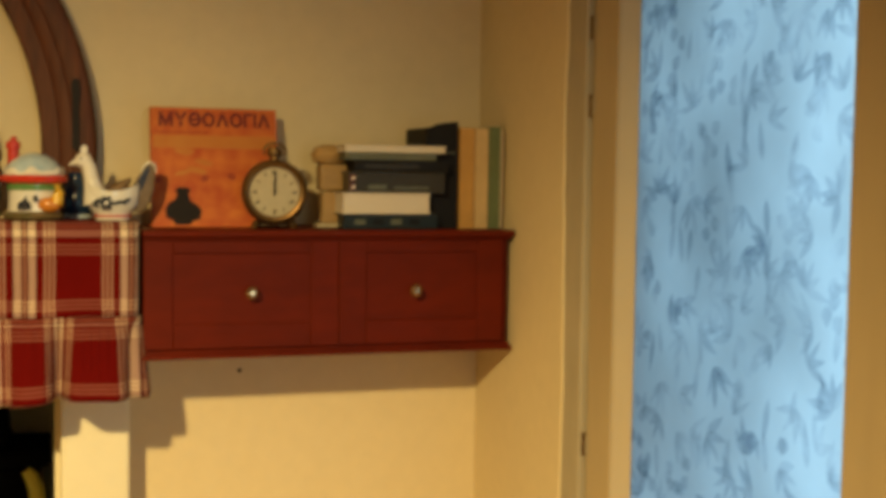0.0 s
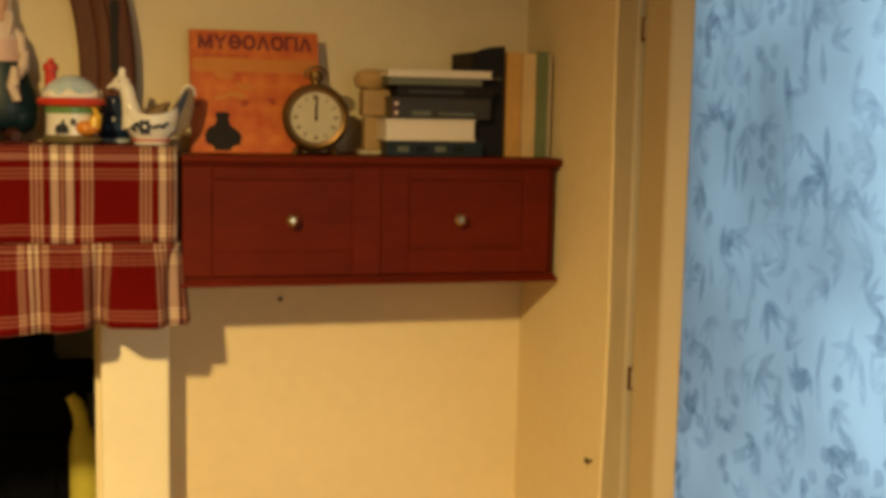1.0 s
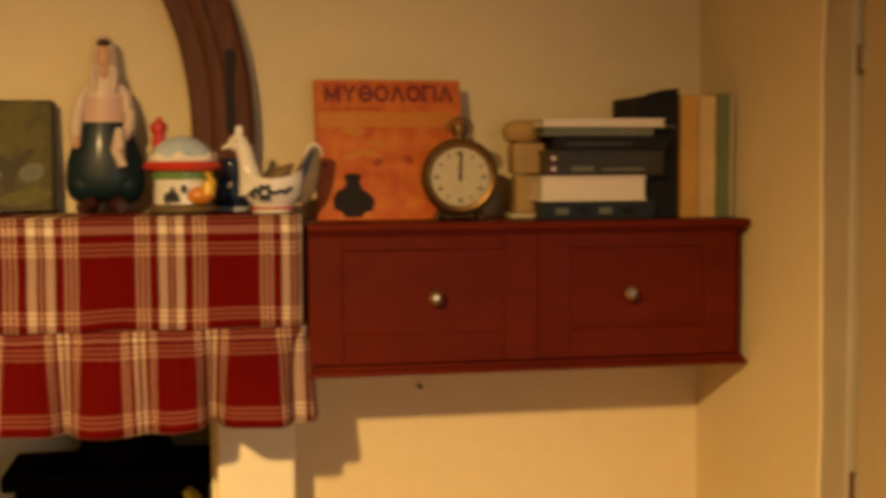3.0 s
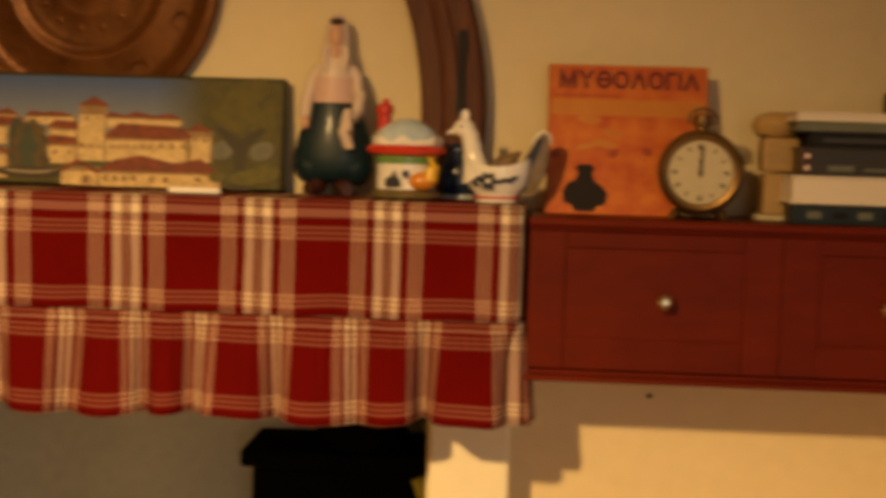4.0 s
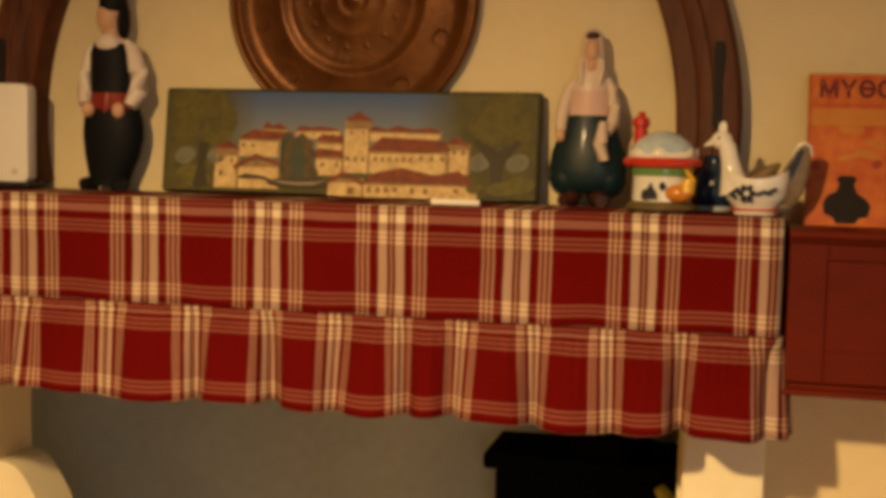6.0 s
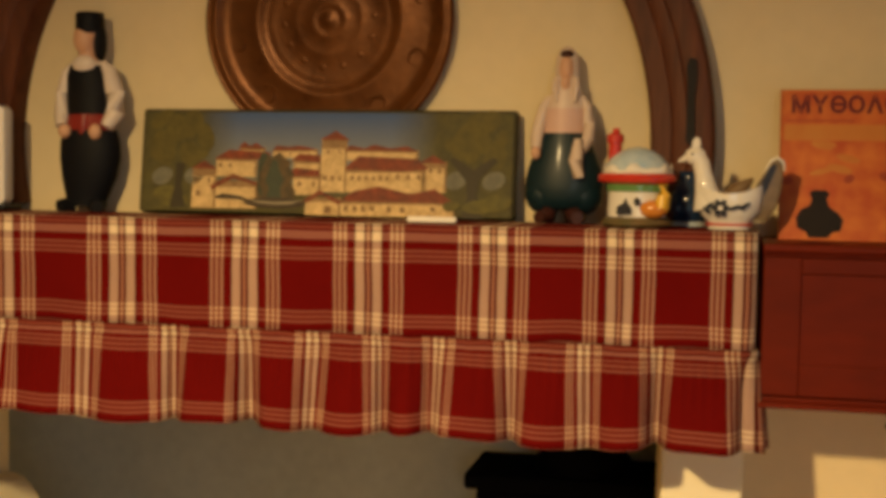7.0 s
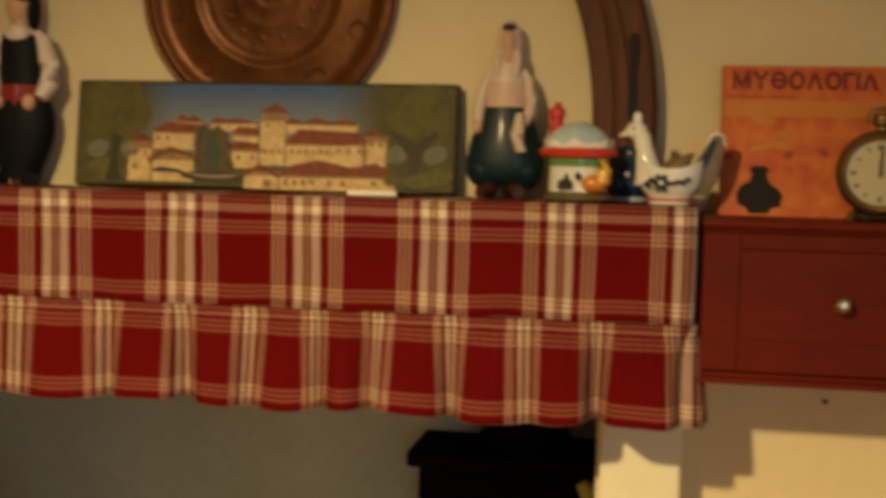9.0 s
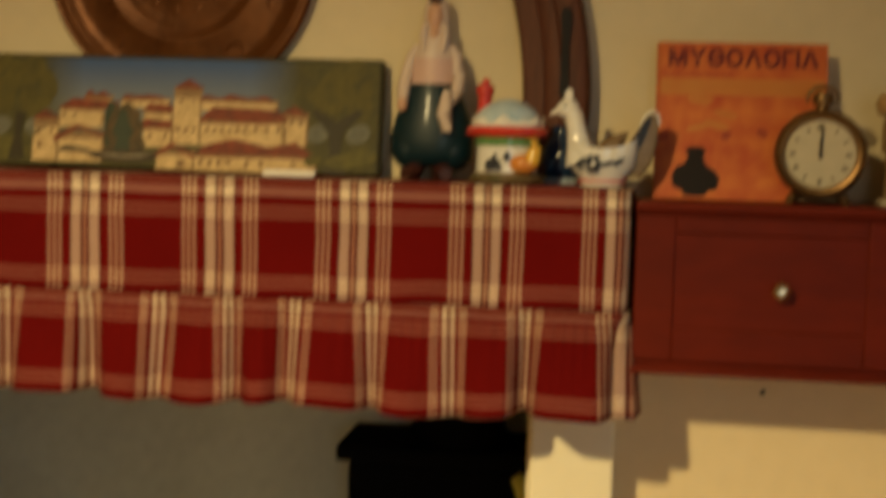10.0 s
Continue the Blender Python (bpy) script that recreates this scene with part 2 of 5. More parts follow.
def plaid():
    """Woven check: warp stripes along v, weft stripes along u, 0.185 m repeat."""
    m = bpy.data.materials.new("red_plaid_cotton")
    m.use_nodes = True
    t, L = m.node_tree, m.node_tree.links.new
    b = t.nodes["Principled BSDF"]
    uv = t.nodes.new("ShaderNodeUVMap")
    uv.uv_map = "cloth"
    warp = t.nodes.new("ShaderNodeTexNoise")
    warp.inputs["Scale"].default_value = 9
    L(uv.outputs[0], warp.inputs[0])
    xyz = t.nodes.new("ShaderNodeSeparateXYZ")
    L(uv.outputs[0], xyz.inputs[0])

    def math_node(op, a, c):
        n = t.nodes.new("ShaderNodeMath")
        n.operation = op
        for k, v in enumerate((a, c)):
            if isinstance(v, (int, float)):
                n.inputs[k].default_value = v
            elif v is not None:
                L(v, n.inputs[k])
        return n.outputs[0]

    wob = math_node("MULTIPLY", math_node("SUBTRACT", warp.outputs[0], 0.5), 0.03)
    red, dark, cream, pale = (0.084, 0.0014, 0.0011), (0.040, 0.0010, 0.0008), (0.345, 0.292, 0.220), (0.25, 0.150, 0.100)
    mid = (0.110, 0.026, 0.014)
    stops = ((0.0, pale), (0.02, pale), (0.03, dark), (0.058, dark), (0.07, cream), (0.20, cream), (0.212, dark), (0.25, red), (0.345, red),
             (0.353, pale), (0.38, cream), (0.390, mid), (0.43, mid), (0.438, pale), (0.465, cream), (0.475, mid), (0.515, mid),
             (0.523, pale), (0.55, cream), (0.56, red), (1.0, red))

    def stripe(coord):
        f = math_node("FRACT", math_node("ADD", math_node("DIVIDE", coord, 0.1847), wob), None)
        s = math_node("MULTIPLY", math_node("ABSOLUTE", math_node("SUBTRACT", f, 0.5), None), 2.0)
        r = t.nodes.new("ShaderNodeValToRGB")
        els = r.color_ramp.elements
        els[0].position, els[0].color = 0.0, (*stops[0][1], 1)
        els[1].position, els[1].color = 1.0, (*stops[-1][1], 1)
        for p, c in stops[1:-1]:
            e = els.new(p)
            e.color = (*c, 1)
        L(s, r.inputs[0])
        return r.outputs[0]

    mix = t.nodes.new("ShaderNodeMix")
    mix.data_type = "RGBA"
    ends, picks = stripe(xyz.outputs[0]), stripe(xyz.outputs[1])
    L(ends, mix.inputs[6])
    L(picks, mix.inputs[7])
    # where cream crosses cream the cloth is solid cream
    both = t.nodes.new("ShaderNodeMix")
    both.data_type, both.blend_type = "RGBA", "MULTIPLY"
    both.inputs["Factor"].default_value = 1
    L(ends, both.inputs[6])
    L(picks, both.inputs[7])
    gain = t.nodes.new("ShaderNodeHueSaturation")
    gain.inputs["Saturation"].default_value, gain.inputs["Value"].default_value = 0.92, 2.5
    L(both.outputs[2], gain.inputs["Color"])
    solid = t.nodes.new("ShaderNodeMix")
    solid.data_type, solid.blend_type = "RGBA", "ADD"
    solid.inputs["Factor"].default_value = 1
    L(mix.outputs[2], solid.inputs[6])
    L(gain.outputs[0], solid.inputs[7])
    # the weave shows warp and weft threads in turn
    chk = t.nodes.new("ShaderNodeTexNoise")
    chk.inputs["Scale"].default_value = 420
    L(uv.outputs[0], chk.inputs[0])
    fac = t.nodes.new("ShaderNodeMapRange")
    fac.inputs[1].default_value, fac.inputs[2].default_value = 0.35, 0.65
    fac.inputs[3].default_value, fac.inputs[4].default_value = 0.22, 0.32
    L(chk.outputs[0], fac.inputs[0])
    L(fac.outputs[0], mix.inputs["Factor"])
    fade = t.nodes.new("ShaderNodeHueSaturation")
    mr = t.nodes.new("ShaderNodeMapRange")
    mr.inputs[3].default_value, mr.inputs[4].default_value = 0.85, 1.15
    L(warp.outputs[0], mr.inputs[0])
    L(mr.outputs[0], fade.inputs["Value"])
    L(solid.outputs[2], fade.inputs["Color"])
    L(fade.outputs[0], b.inputs["Base Color"])
    b.inputs["Roughness"].default_value = 0.95
    b.inputs["Specular IOR Level"].default_value = 0.04
    bp = t.nodes.new("ShaderNodeBump")
    bp.inputs["Strength"].default_value, bp.inputs["Distance"].default_value = 0.3, 0.001
    L(chk.outputs[0], bp.inputs["Height"])
    L(bp.outputs[0], b.inputs["Normal"])
    return m


PLAID = plaid()


def frosted(name, colour, clear):
    """Obscured glass: scatters the daylight behind it, glossy in front."""
    m = bpy.data.materials.new(name)
    m.use_nodes = True
    t, L = m.node_tree, m.node_tree.links.new
    for n in list(t.nodes):
        if n.type == "BSDF_PRINCIPLED":
            t.nodes.remove(n)
    out = [n for n in t.nodes if n.type == "OUTPUT_MATERIAL"][0]
    tr = t.nodes.new("ShaderNodeBsdfTranslucent")
    gl = t.nodes.new("ShaderNodeBsdfGlossy")
    gl.inputs["Roughness"].default_value = 0.35
    co = t.nodes.new("ShaderNodeTexCoord")
    nz = t.nodes.new("ShaderNodeTexNoise")
    nz.inputs["Scale"].default_value, nz.inputs["Detail"].default_value = 3.2, 4
    L(co.outputs["Object"], nz.inputs[0])
    # cloudy darker tone in the glass colour imitates uneven daylight behind it
    r = t.nodes.new("ShaderNodeValToRGB")
    r.color_ramp.elements[0].position, r.color_ramp.elements[1].position = 0.3, 0.7
    r.color_ramp.elements[0].color = (*[c * (1 - clear) for c in colour], 1)
    r.color_ramp.elements[1].color = (*colour, 1)
    L(nz.outputs[0], r.inputs[0])
    L(r.outputs[0], tr.inputs[0])
    mx = t.nodes.new("ShaderNodeMixShader")
    mx.inputs[0].default_value = 0.04
    L(tr.outputs[0], mx.inputs[1])
    L(gl.outputs[0], mx.inputs[2])
    L(mx.outputs[0], out.inputs[0])
    return m


GLASS = frosted("obscured_glass", (0.80, 0.86, 0.91), 0.36)


def tint(name, colour):
    """A thin tinted layer that lets the glow of the glass through."""
    m = bpy.data.materials.new(name)
    m.use_nodes = True
    t, L = m.node_tree, m.node_tree.links.new
    out = [n for n in t.nodes if n.type == "OUTPUT_MATERIAL"][0]
    tr = t.nodes.new("ShaderNodeBsdfTransparent")
    co = t.nodes.new("ShaderNodeTexCoord")
    nz = t.nodes.new("ShaderNodeTexNoise")
    nz.inputs["Scale"].default_value, nz.inputs["Detail"].default_value = 14, 3
    L(co.outputs["Object"], nz.inputs[0])
    r = t.nodes.new("ShaderNodeValToRGB")
    r.color_ramp.elements[0].position, r.color_ramp.elements[1].position = 0.35, 0.68
    r.color_ramp.elements[0].color = (*colour, 1)
    r.color_ramp.elements[1].color = (0.97, 0.97, 0.98, 1)
    L(nz.outputs[0], r.inputs[0])
    L(r.outputs[0], tr.inputs[0])
    L(tr.outputs[0], out.inputs[0])
    return m


PETAL = tint("etched_leaf_glass", (0.65, 0.68, 0.73))


# ---- mesh tools ----
def part(name, bm, material, parent=None, label="", smooth=False, kind=""):
    me = bpy.data.meshes.new(name)
    bmesh.ops.recalc_face_normals(bm, faces=bm.faces)
    for f in bm.faces:
        f.smooth = smooth
    bm.to_mesh(me)
    bm.free()
    for m in material if isinstance(material, (list, tuple)) else [material]:
        me.materials.append(m)
    ob = new(name, me)
    if parent:
        ob.parent = parent
    if smooth:
        me.set_sharp_from_angle(angle=radians(42))
    return tagged(ob, label, kind=kind)


def thing(name, place, label, category, group="", rz=0.0, rx=0.0):
    ob = new(name)
    ob.empty_display_size = 0.05
    ob.matrix_world = pose(*place, rx, 0, rz)
    return tagged(ob, label, category, group)


def block(x0, x1, y0, y1, z0, z1, bevel=0.0, bm=None, seg=2, index=0):
    bm = bm or bmesh.new()
    r = bmesh.ops.create_cube(bm, size=1.0)
    for v in r["verts"]:
        v.co = Vector(((x0 + x1) / 2 + v.co.x * (x1 - x0), (y0 + y1) / 2 + v.co.y * (y1 - y0), (z0 + z1) / 2 + v.co.z * (z1 - z0)))
    fs = {f for v in r["verts"] for f in v.link_faces}
    for f in fs:
        f.material_index = index
    if bevel:
        es = {e for v in r["verts"] for e in v.link_edges}
        bmesh.ops.bevel(bm, geom=list(es), offset=bevel, segments=seg, affect="EDGES", profile=0.5)
    return bm


def loft(rings, seg=28, bm=None):
    """rings: (x, y, z, half width, half depth[, material index]); closed at both ends, upright."""
    bm = bm or bmesh.new()
    last, first = None, None
    for ring in rings:
        x, y, z, a, b = ring[:5]
        idx = ring[5] if len(ring) > 5 else 0
        vs = [bm.verts.new((x + a * math.cos(2 * math.pi * k / seg), y + b * math.sin(2 * math.pi * k / seg), z)) for k in range(seg)]
        if last:
            for k in range(seg):
                f = bm.faces.new((last[k], last[(k + 1) % seg], vs[(k + 1) % seg], vs[k]))
                f.material_index = idx
        else:
            f = bm.faces.new(vs)
            f.material_index = idx
        last = vs
    f = bm.faces.new(last)
    f.material_index = rings[-1][5] if len(rings[-1]) > 5 else 0
    return bm


def lathe(profile, seg=48, bm=None, index=0):
    """profile: (radius, height) round z."""
    bm = bm or bmesh.new()
    rows = []
    for r, z in profile:
        if r < 1e-5:
            rows.append([bm.verts.new((0, 0, z))])
        else:
            rows.append([bm.verts.new((r * math.cos(2 * math.pi * k / seg), r * math.sin(2 * math.pi * k / seg), z)) for k in range(seg)])
    for a, b in zip(rows, rows[1:]):
        for k in range(seg):
            q = [a[k % len(a)], a[(k + 1) % len(a)], b[(k + 1) % len(b)], b[k % len(b)]]
            q = list(dict.fromkeys(q))
            if len(q) > 2:
                bm.faces.new(q).material_index = index
    return bm


def turned(bm, m):
    bmesh.ops.transform(bm, matrix=m, verts=bm.verts)
    return bm


def prism(points, y0, y1, bm=None, index=0):
    """A flat outline in x and z, from y0 to y1."""
    bm = bm or bmesh.new()
    a = [bm.verts.new((x, y0, z)) for x, z in points]
    b = [bm.verts.new((x, y1, z)) for x, z in points]
    bm.faces.new(a).material_index = index
    bm.faces.new(b[::-1]).material_index = index
    n = len(points)
    for k in range(n):
        bm.faces.new((a[k], a[(k + 1) % n], b[(k + 1) % n], b[k])).material_index = index
    return bm


def disc(cx, cz, rx, rz, y0, y1, bm=None, n=20, index=0, turn=0.0):
    pts = []
    for k in range(n):
        a = 2 * math.pi * k / n
        u, v = rx * math.cos(a), rz * math.sin(a)
        pts.append((cx + u * math.cos(turn) - v * math.sin(turn), cz + u * math.sin(turn) + v * math.cos(turn)))
    return prism(pts, y0, y1, bm, index)


def tube(points, radii, bm=None, seg=12, index=0):
    """A rounded tube along a line of places."""
    bm = bm or bmesh.new()
    pts = [Vector(p) for p in points]
    rows = []
    for i, p in enumerate(pts):
        d = (pts[min(i + 1, len(pts) - 1)] - pts[max(i - 1, 0)]).normalized()
        q = d.to_track_quat("Z", "Y").to_matrix()
        r = radii[i] if isinstance(radii, (list, tuple)) else radii
        rows.append([bm.verts.new(p + q @ Vector((r * math.cos(2 * math.pi * k / seg), r * math.sin(2 * math.pi * k / seg), 0))) for k in range(seg)])
    for a, b in zip(rows, rows[1:]):
        for k in range(seg):
            bm.faces.new((a[k], a[(k + 1) % seg], b[(k + 1) % seg], b[k])).material_index = index
    for r in (rows[0][::-1], rows[-1]):
        bm.faces.new(r).material_index = index
    return bm


def ball(x, y, z, a, b, c, bm=None, index=0, u=16, v=10):
    bm = bm or bmesh.new()
    r = bmesh.ops.create_uvsphere(bm, u_segments=u, v_segments=v, radius=1.0)
    for w in r["verts"]:
        w.co = Vector((x + w.co.x * a, y + w.co.y * b, z + w.co.z * c))
        for f in w.link_faces:
            f.material_index = index
    return bm


def lettering(text, material, parent, place, width, height, name="letter"):
    """Raised bold letters in the plane x, z, each a part, spread over the width."""
    made, total = [], 0.0
    for ch in text:
        c = bpy.data.curves.new(name, "FONT")
        c.body, c.size, c.extrude, c.offset = ch, 1.0, 0.01, 0.034
        tmp = new(name, c)
        bpy.context.view_layer.update()
        me = bpy.data.meshes.new_from_object(tmp.evaluated_get(bpy.context.evaluated_depsgraph_get()))
        bpy.data.objects.remove(tmp)
        xs, ys = [v.co.x for v in me.vertices], [v.co.y for v in me.vertices]
        made.append((me, min(xs), max(xs) - min(xs), min(ys), max(ys) - min(ys)))
        total += max(xs) - min(xs) + 0.07
    k, x = width / (total - 0.07), place[0]
    for me, x0, w, z0, h in made:
        for v in me.vertices:
            v.co = Vector(((v.co.x - x0) * k + x, place[1] - v.co.z * 0.03, (v.co.y - z0) * height / h + place[2]))
        x += (w + 0.07) * k
        me.materials.clear()
        me.materials.append(material)
        new(name, me).parent = parent


def structure(name, bm, material, label, category):
    return tagged(part(name, bm, material), label, category, kind="structure")


# ---- the room ----
FX0, FX1 = -1.11, 0.170       # fireplace opening
DY0, DY1 = 0.885, 1.790        # door opening in the east wall
wn_bm = block(-2.6, FX0, W, W + 0.25, 0, 2.6)
block(FX1, E + 0.2, W, W + 0.25, 0, 2.6, bm=wn_bm)
block(FX0, FX1, W, W + 0.25, 1.31, 2.6, bm=wn_bm)
structure("wall_north", wn_bm, PLASTER, "cream plastered chimney wall behind the mantel shelf", "wall")
we_bm = block(E, E + 0.2, -2.2, -1.6, 0, 2.6)
block(E, E + 0.2, -0.5, DY0, 0, 2.6, bm=we_bm)
block(E, E + 0.2, -1.6, -0.5, 0, 0.9, bm=we_bm)
block(E, E + 0.2, -1.6, -0.5, 2.1, 2.6, bm=we_bm)
block(E, E + 0.2, DY1, W, 0, 2.6, bm=we_bm)
block(E, E + 0.2, DY0, DY1, 2.10, 2.6, bm=we_bm)
structure("wall_east", we_bm, PLASTER, "cream plastered wall with the glazed door", "wall")
structure("wall_west", block(-2.8, -2.6, -2.4, W + 0.25, 0, 2.6), PLASTER, "plain cream plastered wall", "wall")
structure("wall_south", block(-2.6, E + 0.2, -2.4, -2.2, 0, 2.6), PLASTER, "plain cream plastered wall", "wall")
structure("floor", block(-2.8, E + 0.2, -2.4, 3.4, -0.15, 0), FLOOR, "plain brown boarded floor", "floor")
structure("ground", block(E + 0.2, E + 6.0, -5.0, 6.0, -0.35, -0.15), GROUND, "plain grey-brown earth outside the door", "ground")
structure("ceiling", block(-2.8, E + 0.2, -2.4, W + 0.25, 2.6, 2.75), CEILING, "plain off-white painted ceiling", "ceiling")


def nail(place, size, rz, label):
    t = thing("wall_nail", place, label, "nail", rz=rz)
    part("shank", tube([(0, 0.004, 0), (0, -size * 1.6, 0.001)], size * 0.35), IRON_AND_SLOT, t, smooth=True)
    part("head", tube([(0, -size * 1.6, 0.001), (0, -size * 1.9, 0.001)], size * 0.9), IRON_AND_SLOT, t, smooth=True)


nail((0.495, W, 1.172), 0.0045, 0, "small dark nail head in the plaster under the cabinet")
nail((E, 1.825, 0.945), 0.006, -90, "small dark nail in the plaster beside the door frame")


# ---- glazed door in the east wall ----
def glazed_door():
    frame_ob = part("door_frame", block(E + 0.002, E + 0.12, DY1 - 0.083, DY1 - 0.001, 0, 2.08, 0.004), REVEAL)
    tagged(frame_ob, "cream painted wooden door frame set in the plaster", "door frame", kind="structure")
    part("head_jamb", block(E + 0.006, E + 0.12, DY0 + 0.045, DY1 - 0.083, 2.045, 2.09, 0.004), REVEAL, frame_ob)
    part("side_jamb", block(E + 0.006, E + 0.12, DY0 + 0.001, DY0 + 0.045, 0, 2.08, 0.004), REVEAL, frame_ob)
    rng0 = random.Random(2)
    pts = []
    for k in range(42):
        zz = 2.08 * k / 41
        pts.append((DY1 - 0.009 + 0.005 * math.sin(zz * 9) + rng0.uniform(-0.0025, 0.0025), zz))
    bm = bmesh.new()
    a = [bm.verts.new((E - 0.0015, y, zz)) for y, zz in pts] + [bm.verts.new((E - 0.0015, DY1 + 0.012, zz)) for zz in (2.08, 0.0)]
    b = [bm.verts.new((E + 0.0018, v.co.y - 0.002, v.co.z)) for v in a]
    bm.faces.new(a)
    for k in range(len(a)):
        bm.faces.new((a[k], a[(k + 1) % len(a)], b[(k + 1) % len(a)], b[k]))
    part("plaster_edge", bm, PLASTER, frame_ob, "uneven plaster edge lapping the frame")
    d = tagged(new("door_1"), "cream painted door with leaf-patterned obscured glass, closed", "door", kind="structure")
    y0, y1 = DY0 + 0.052, DY1 - 0.088
    s, s1 = 0.084, 0.093
    x0, x1 = E + 0.012, E + 0.052
    part("stile", block(x0, x1, y1 - s1, y1, 0.01, 2.04, 0.005), DOORPAINT, d)
    part("stile", block(x0, x1, y0, y0 + s, 0.01, 2.04, 0.005), DOORPAINT, d)
    part("rail", block(x0, x1, y0 + s, y1 - s1, 0.01, 0.25, 0.004), DOORPAINT, d)
    part("rail", block(x0, x1, y0 + s, y1 - s1, 1.94, 2.04, 0.004), DOORPAINT, d)
    for ya, yb in ((y1 - s1 - 0.018, y1 - s1), (y0 + s, y0 + s + 0.018)):
        bm = bmesh.new()
        out, inn = (yb, ya) if ya > 1.3 else (ya, yb)
        pts = [(x0 + 0.004, out), (x0 + 0.026, inn), (x0 + 0.034, inn), (x0 + 0.034, out)]
        lo = [bm.verts.new((x, y, 0.25)) for x, y in pts]
        hi = [bm.verts.new((x, y, 1.94)) for x, y in pts]
        bm.faces.new(lo)
        bm.faces.new(hi[::-1])
        for k in range(4):
            bm.faces.new((lo[k], lo[(k + 1) % 4], hi[(k + 1) % 4], hi[k]))
        part("glazing_bead", bm, BEADPAINT, d)
    ga, gb = y0 + s + 0.002, y1 - s1 - 0.002
    pane = part("pane", block(x0 + 0.028, x0 + 0.032, ga, gb, 0.251, 1.939), GLASS, d, "leaf-patterned obscured glass pane")
    # sprays of leaves pressed into the glass
    rng = random.Random(11)
    bm = bmesh.new()

    def leaf(y, z, length, width, turn):
        n = 6
        pts = []
        for k in range(n + 1):
            u = k / n
            pts.append((u * length, width * math.sin(math.pi * u ** 0.8) * (1 - 0.25 * u)))
        loop = pts + [(u, -w) for u, w in pts[-2:0:-1]]
        vs = []
        for u, w in loop:
            yy, zz = y + u * math.cos(turn) - w * math.sin(turn), z + u * math.sin(turn) + w * math.cos(turn)
            vs.append((min(max(yy, ga + 0.001), gb - 0.001), zz))
        lo = [bm.verts.new((x0 + 0.0272, yy, zz)) for yy, zz in vs]
        bm.faces.new(lo)

    z = 0.30
    row = 0
    while z < 1.9:
        y = ga + 0.02 + (0.03 if row % 2 else 0)
        while y < gb - 0.02:
            cy, cz = y + rng.uniform(-0.012, 0.012), z + rng.uniform(-0.015, 0.015)
            base = rng.uniform(0, 6.28)
            kindof = rng.random()
            if kindof < 0.55:
                count = rng.randint(3, 5)
                for k in range(count):
                    leaf(cy, cz, rng.uniform(0.032, 0.058), rng.uniform(0.005, 0.0095), base + (k - count / 2) * rng.uniform(0.45, 0.75))
            elif kindof < 0.75:
                for k in range(rng.randint(2, 4)):
                    leaf(cy + rng.uniform(-0.02, 0.02), cz + rng.uniform(-0.02, 0.02), 0.026, 0.012, rng.uniform(0, 6.28))
            else:
                leaf(cy, cz, rng.uniform(0.04, 0.07), 0.008, rng.choice((1.4, 1.75, 4.6, 4.9)))
            y += rng.uniform(0.040, 0.058)
        z += 0.047
        row += 1
    part("leaf_pattern", bm, PETAL, pane, "grey-blue leaf sprays pressed into the glass", kind="stuff")
    for zz in (1.79, 1.665, 1.115):
        h = part("hinge", tube([(x0 - 0.003, y1 + 0.002, zz - 0.018), (x0 - 0.003, y1 + 0.002, zz + 0.018)], 0.0030), OLDBRASS, d, "small dark iron hinge pin", smooth=True)
        part("hinge_leaf", block(x0 - 0.0015, x0 + 0.002, y1 - 0.012, y1 - 0.001, zz - 0.014, zz + 0.014), REVEAL, h)


glazed_door()


def dimming_shrub():
    """Added outside the door to block daylight and dim the glass, blurred by it."""
    t = thing("dimming_shrub", (1.30, 1.50, 0.0), "dark green leafy shrub added outside to dim part of the obscured glass", "shrub")
    part("trunk", tube([(0, 0, -0.148), (0.01, 0.01, 0.5), (0.0, 0.0, 1.0), (0.01, 0.0, 1.45)], [0.022, 0.018, 0.014, 0.006]), P_TRUNK, t, smooth=True)
    rng = random.Random(5)
    for k in range(7):
        z = 1.0 + 0.07 * k
        a = k * 2.4
        part("limb", tube([(0, 0, z - 0.1), (0.06 * math.cos(a), 0.07 * math.sin(a), z), (0.09 * math.cos(a), 0.12 * math.sin(a), z + 0.09)], [0.009, 0.006, 0.003], seg=8), P_TRUNK, t, smooth=True)
    bm = bmesh.new()
    for k in range(420):
        u, w = rng.uniform(-1, 1), rng.uniform(0, 6.28)
        r = math.sqrt(max(0, 1 - u * u)) * rng.uniform(0.35, 1.05)
        c = Vector((0.12 * r * math.cos(w), 0.16 * r * math.sin(w), 1.37 + 0.30 * u))
        d = Vector((rng.uniform(-1, 1), rng.uniform(-1, 1), rng.uniform(-1, 0.6))).normalized()
        e = d.orthogonal().normalized()
        n = rng.uniform(0.025, 0.05)
        tip, side = c + d * n, e * n * 0.28
        bm.faces.new([bm.verts.new(p) for p in (c, c + d * n * 0.5 + side, tip, c + d * n * 0.5 - side)])
    part("crown", bm, SHRUB, t, kind="stuff")


dimming_shrub()


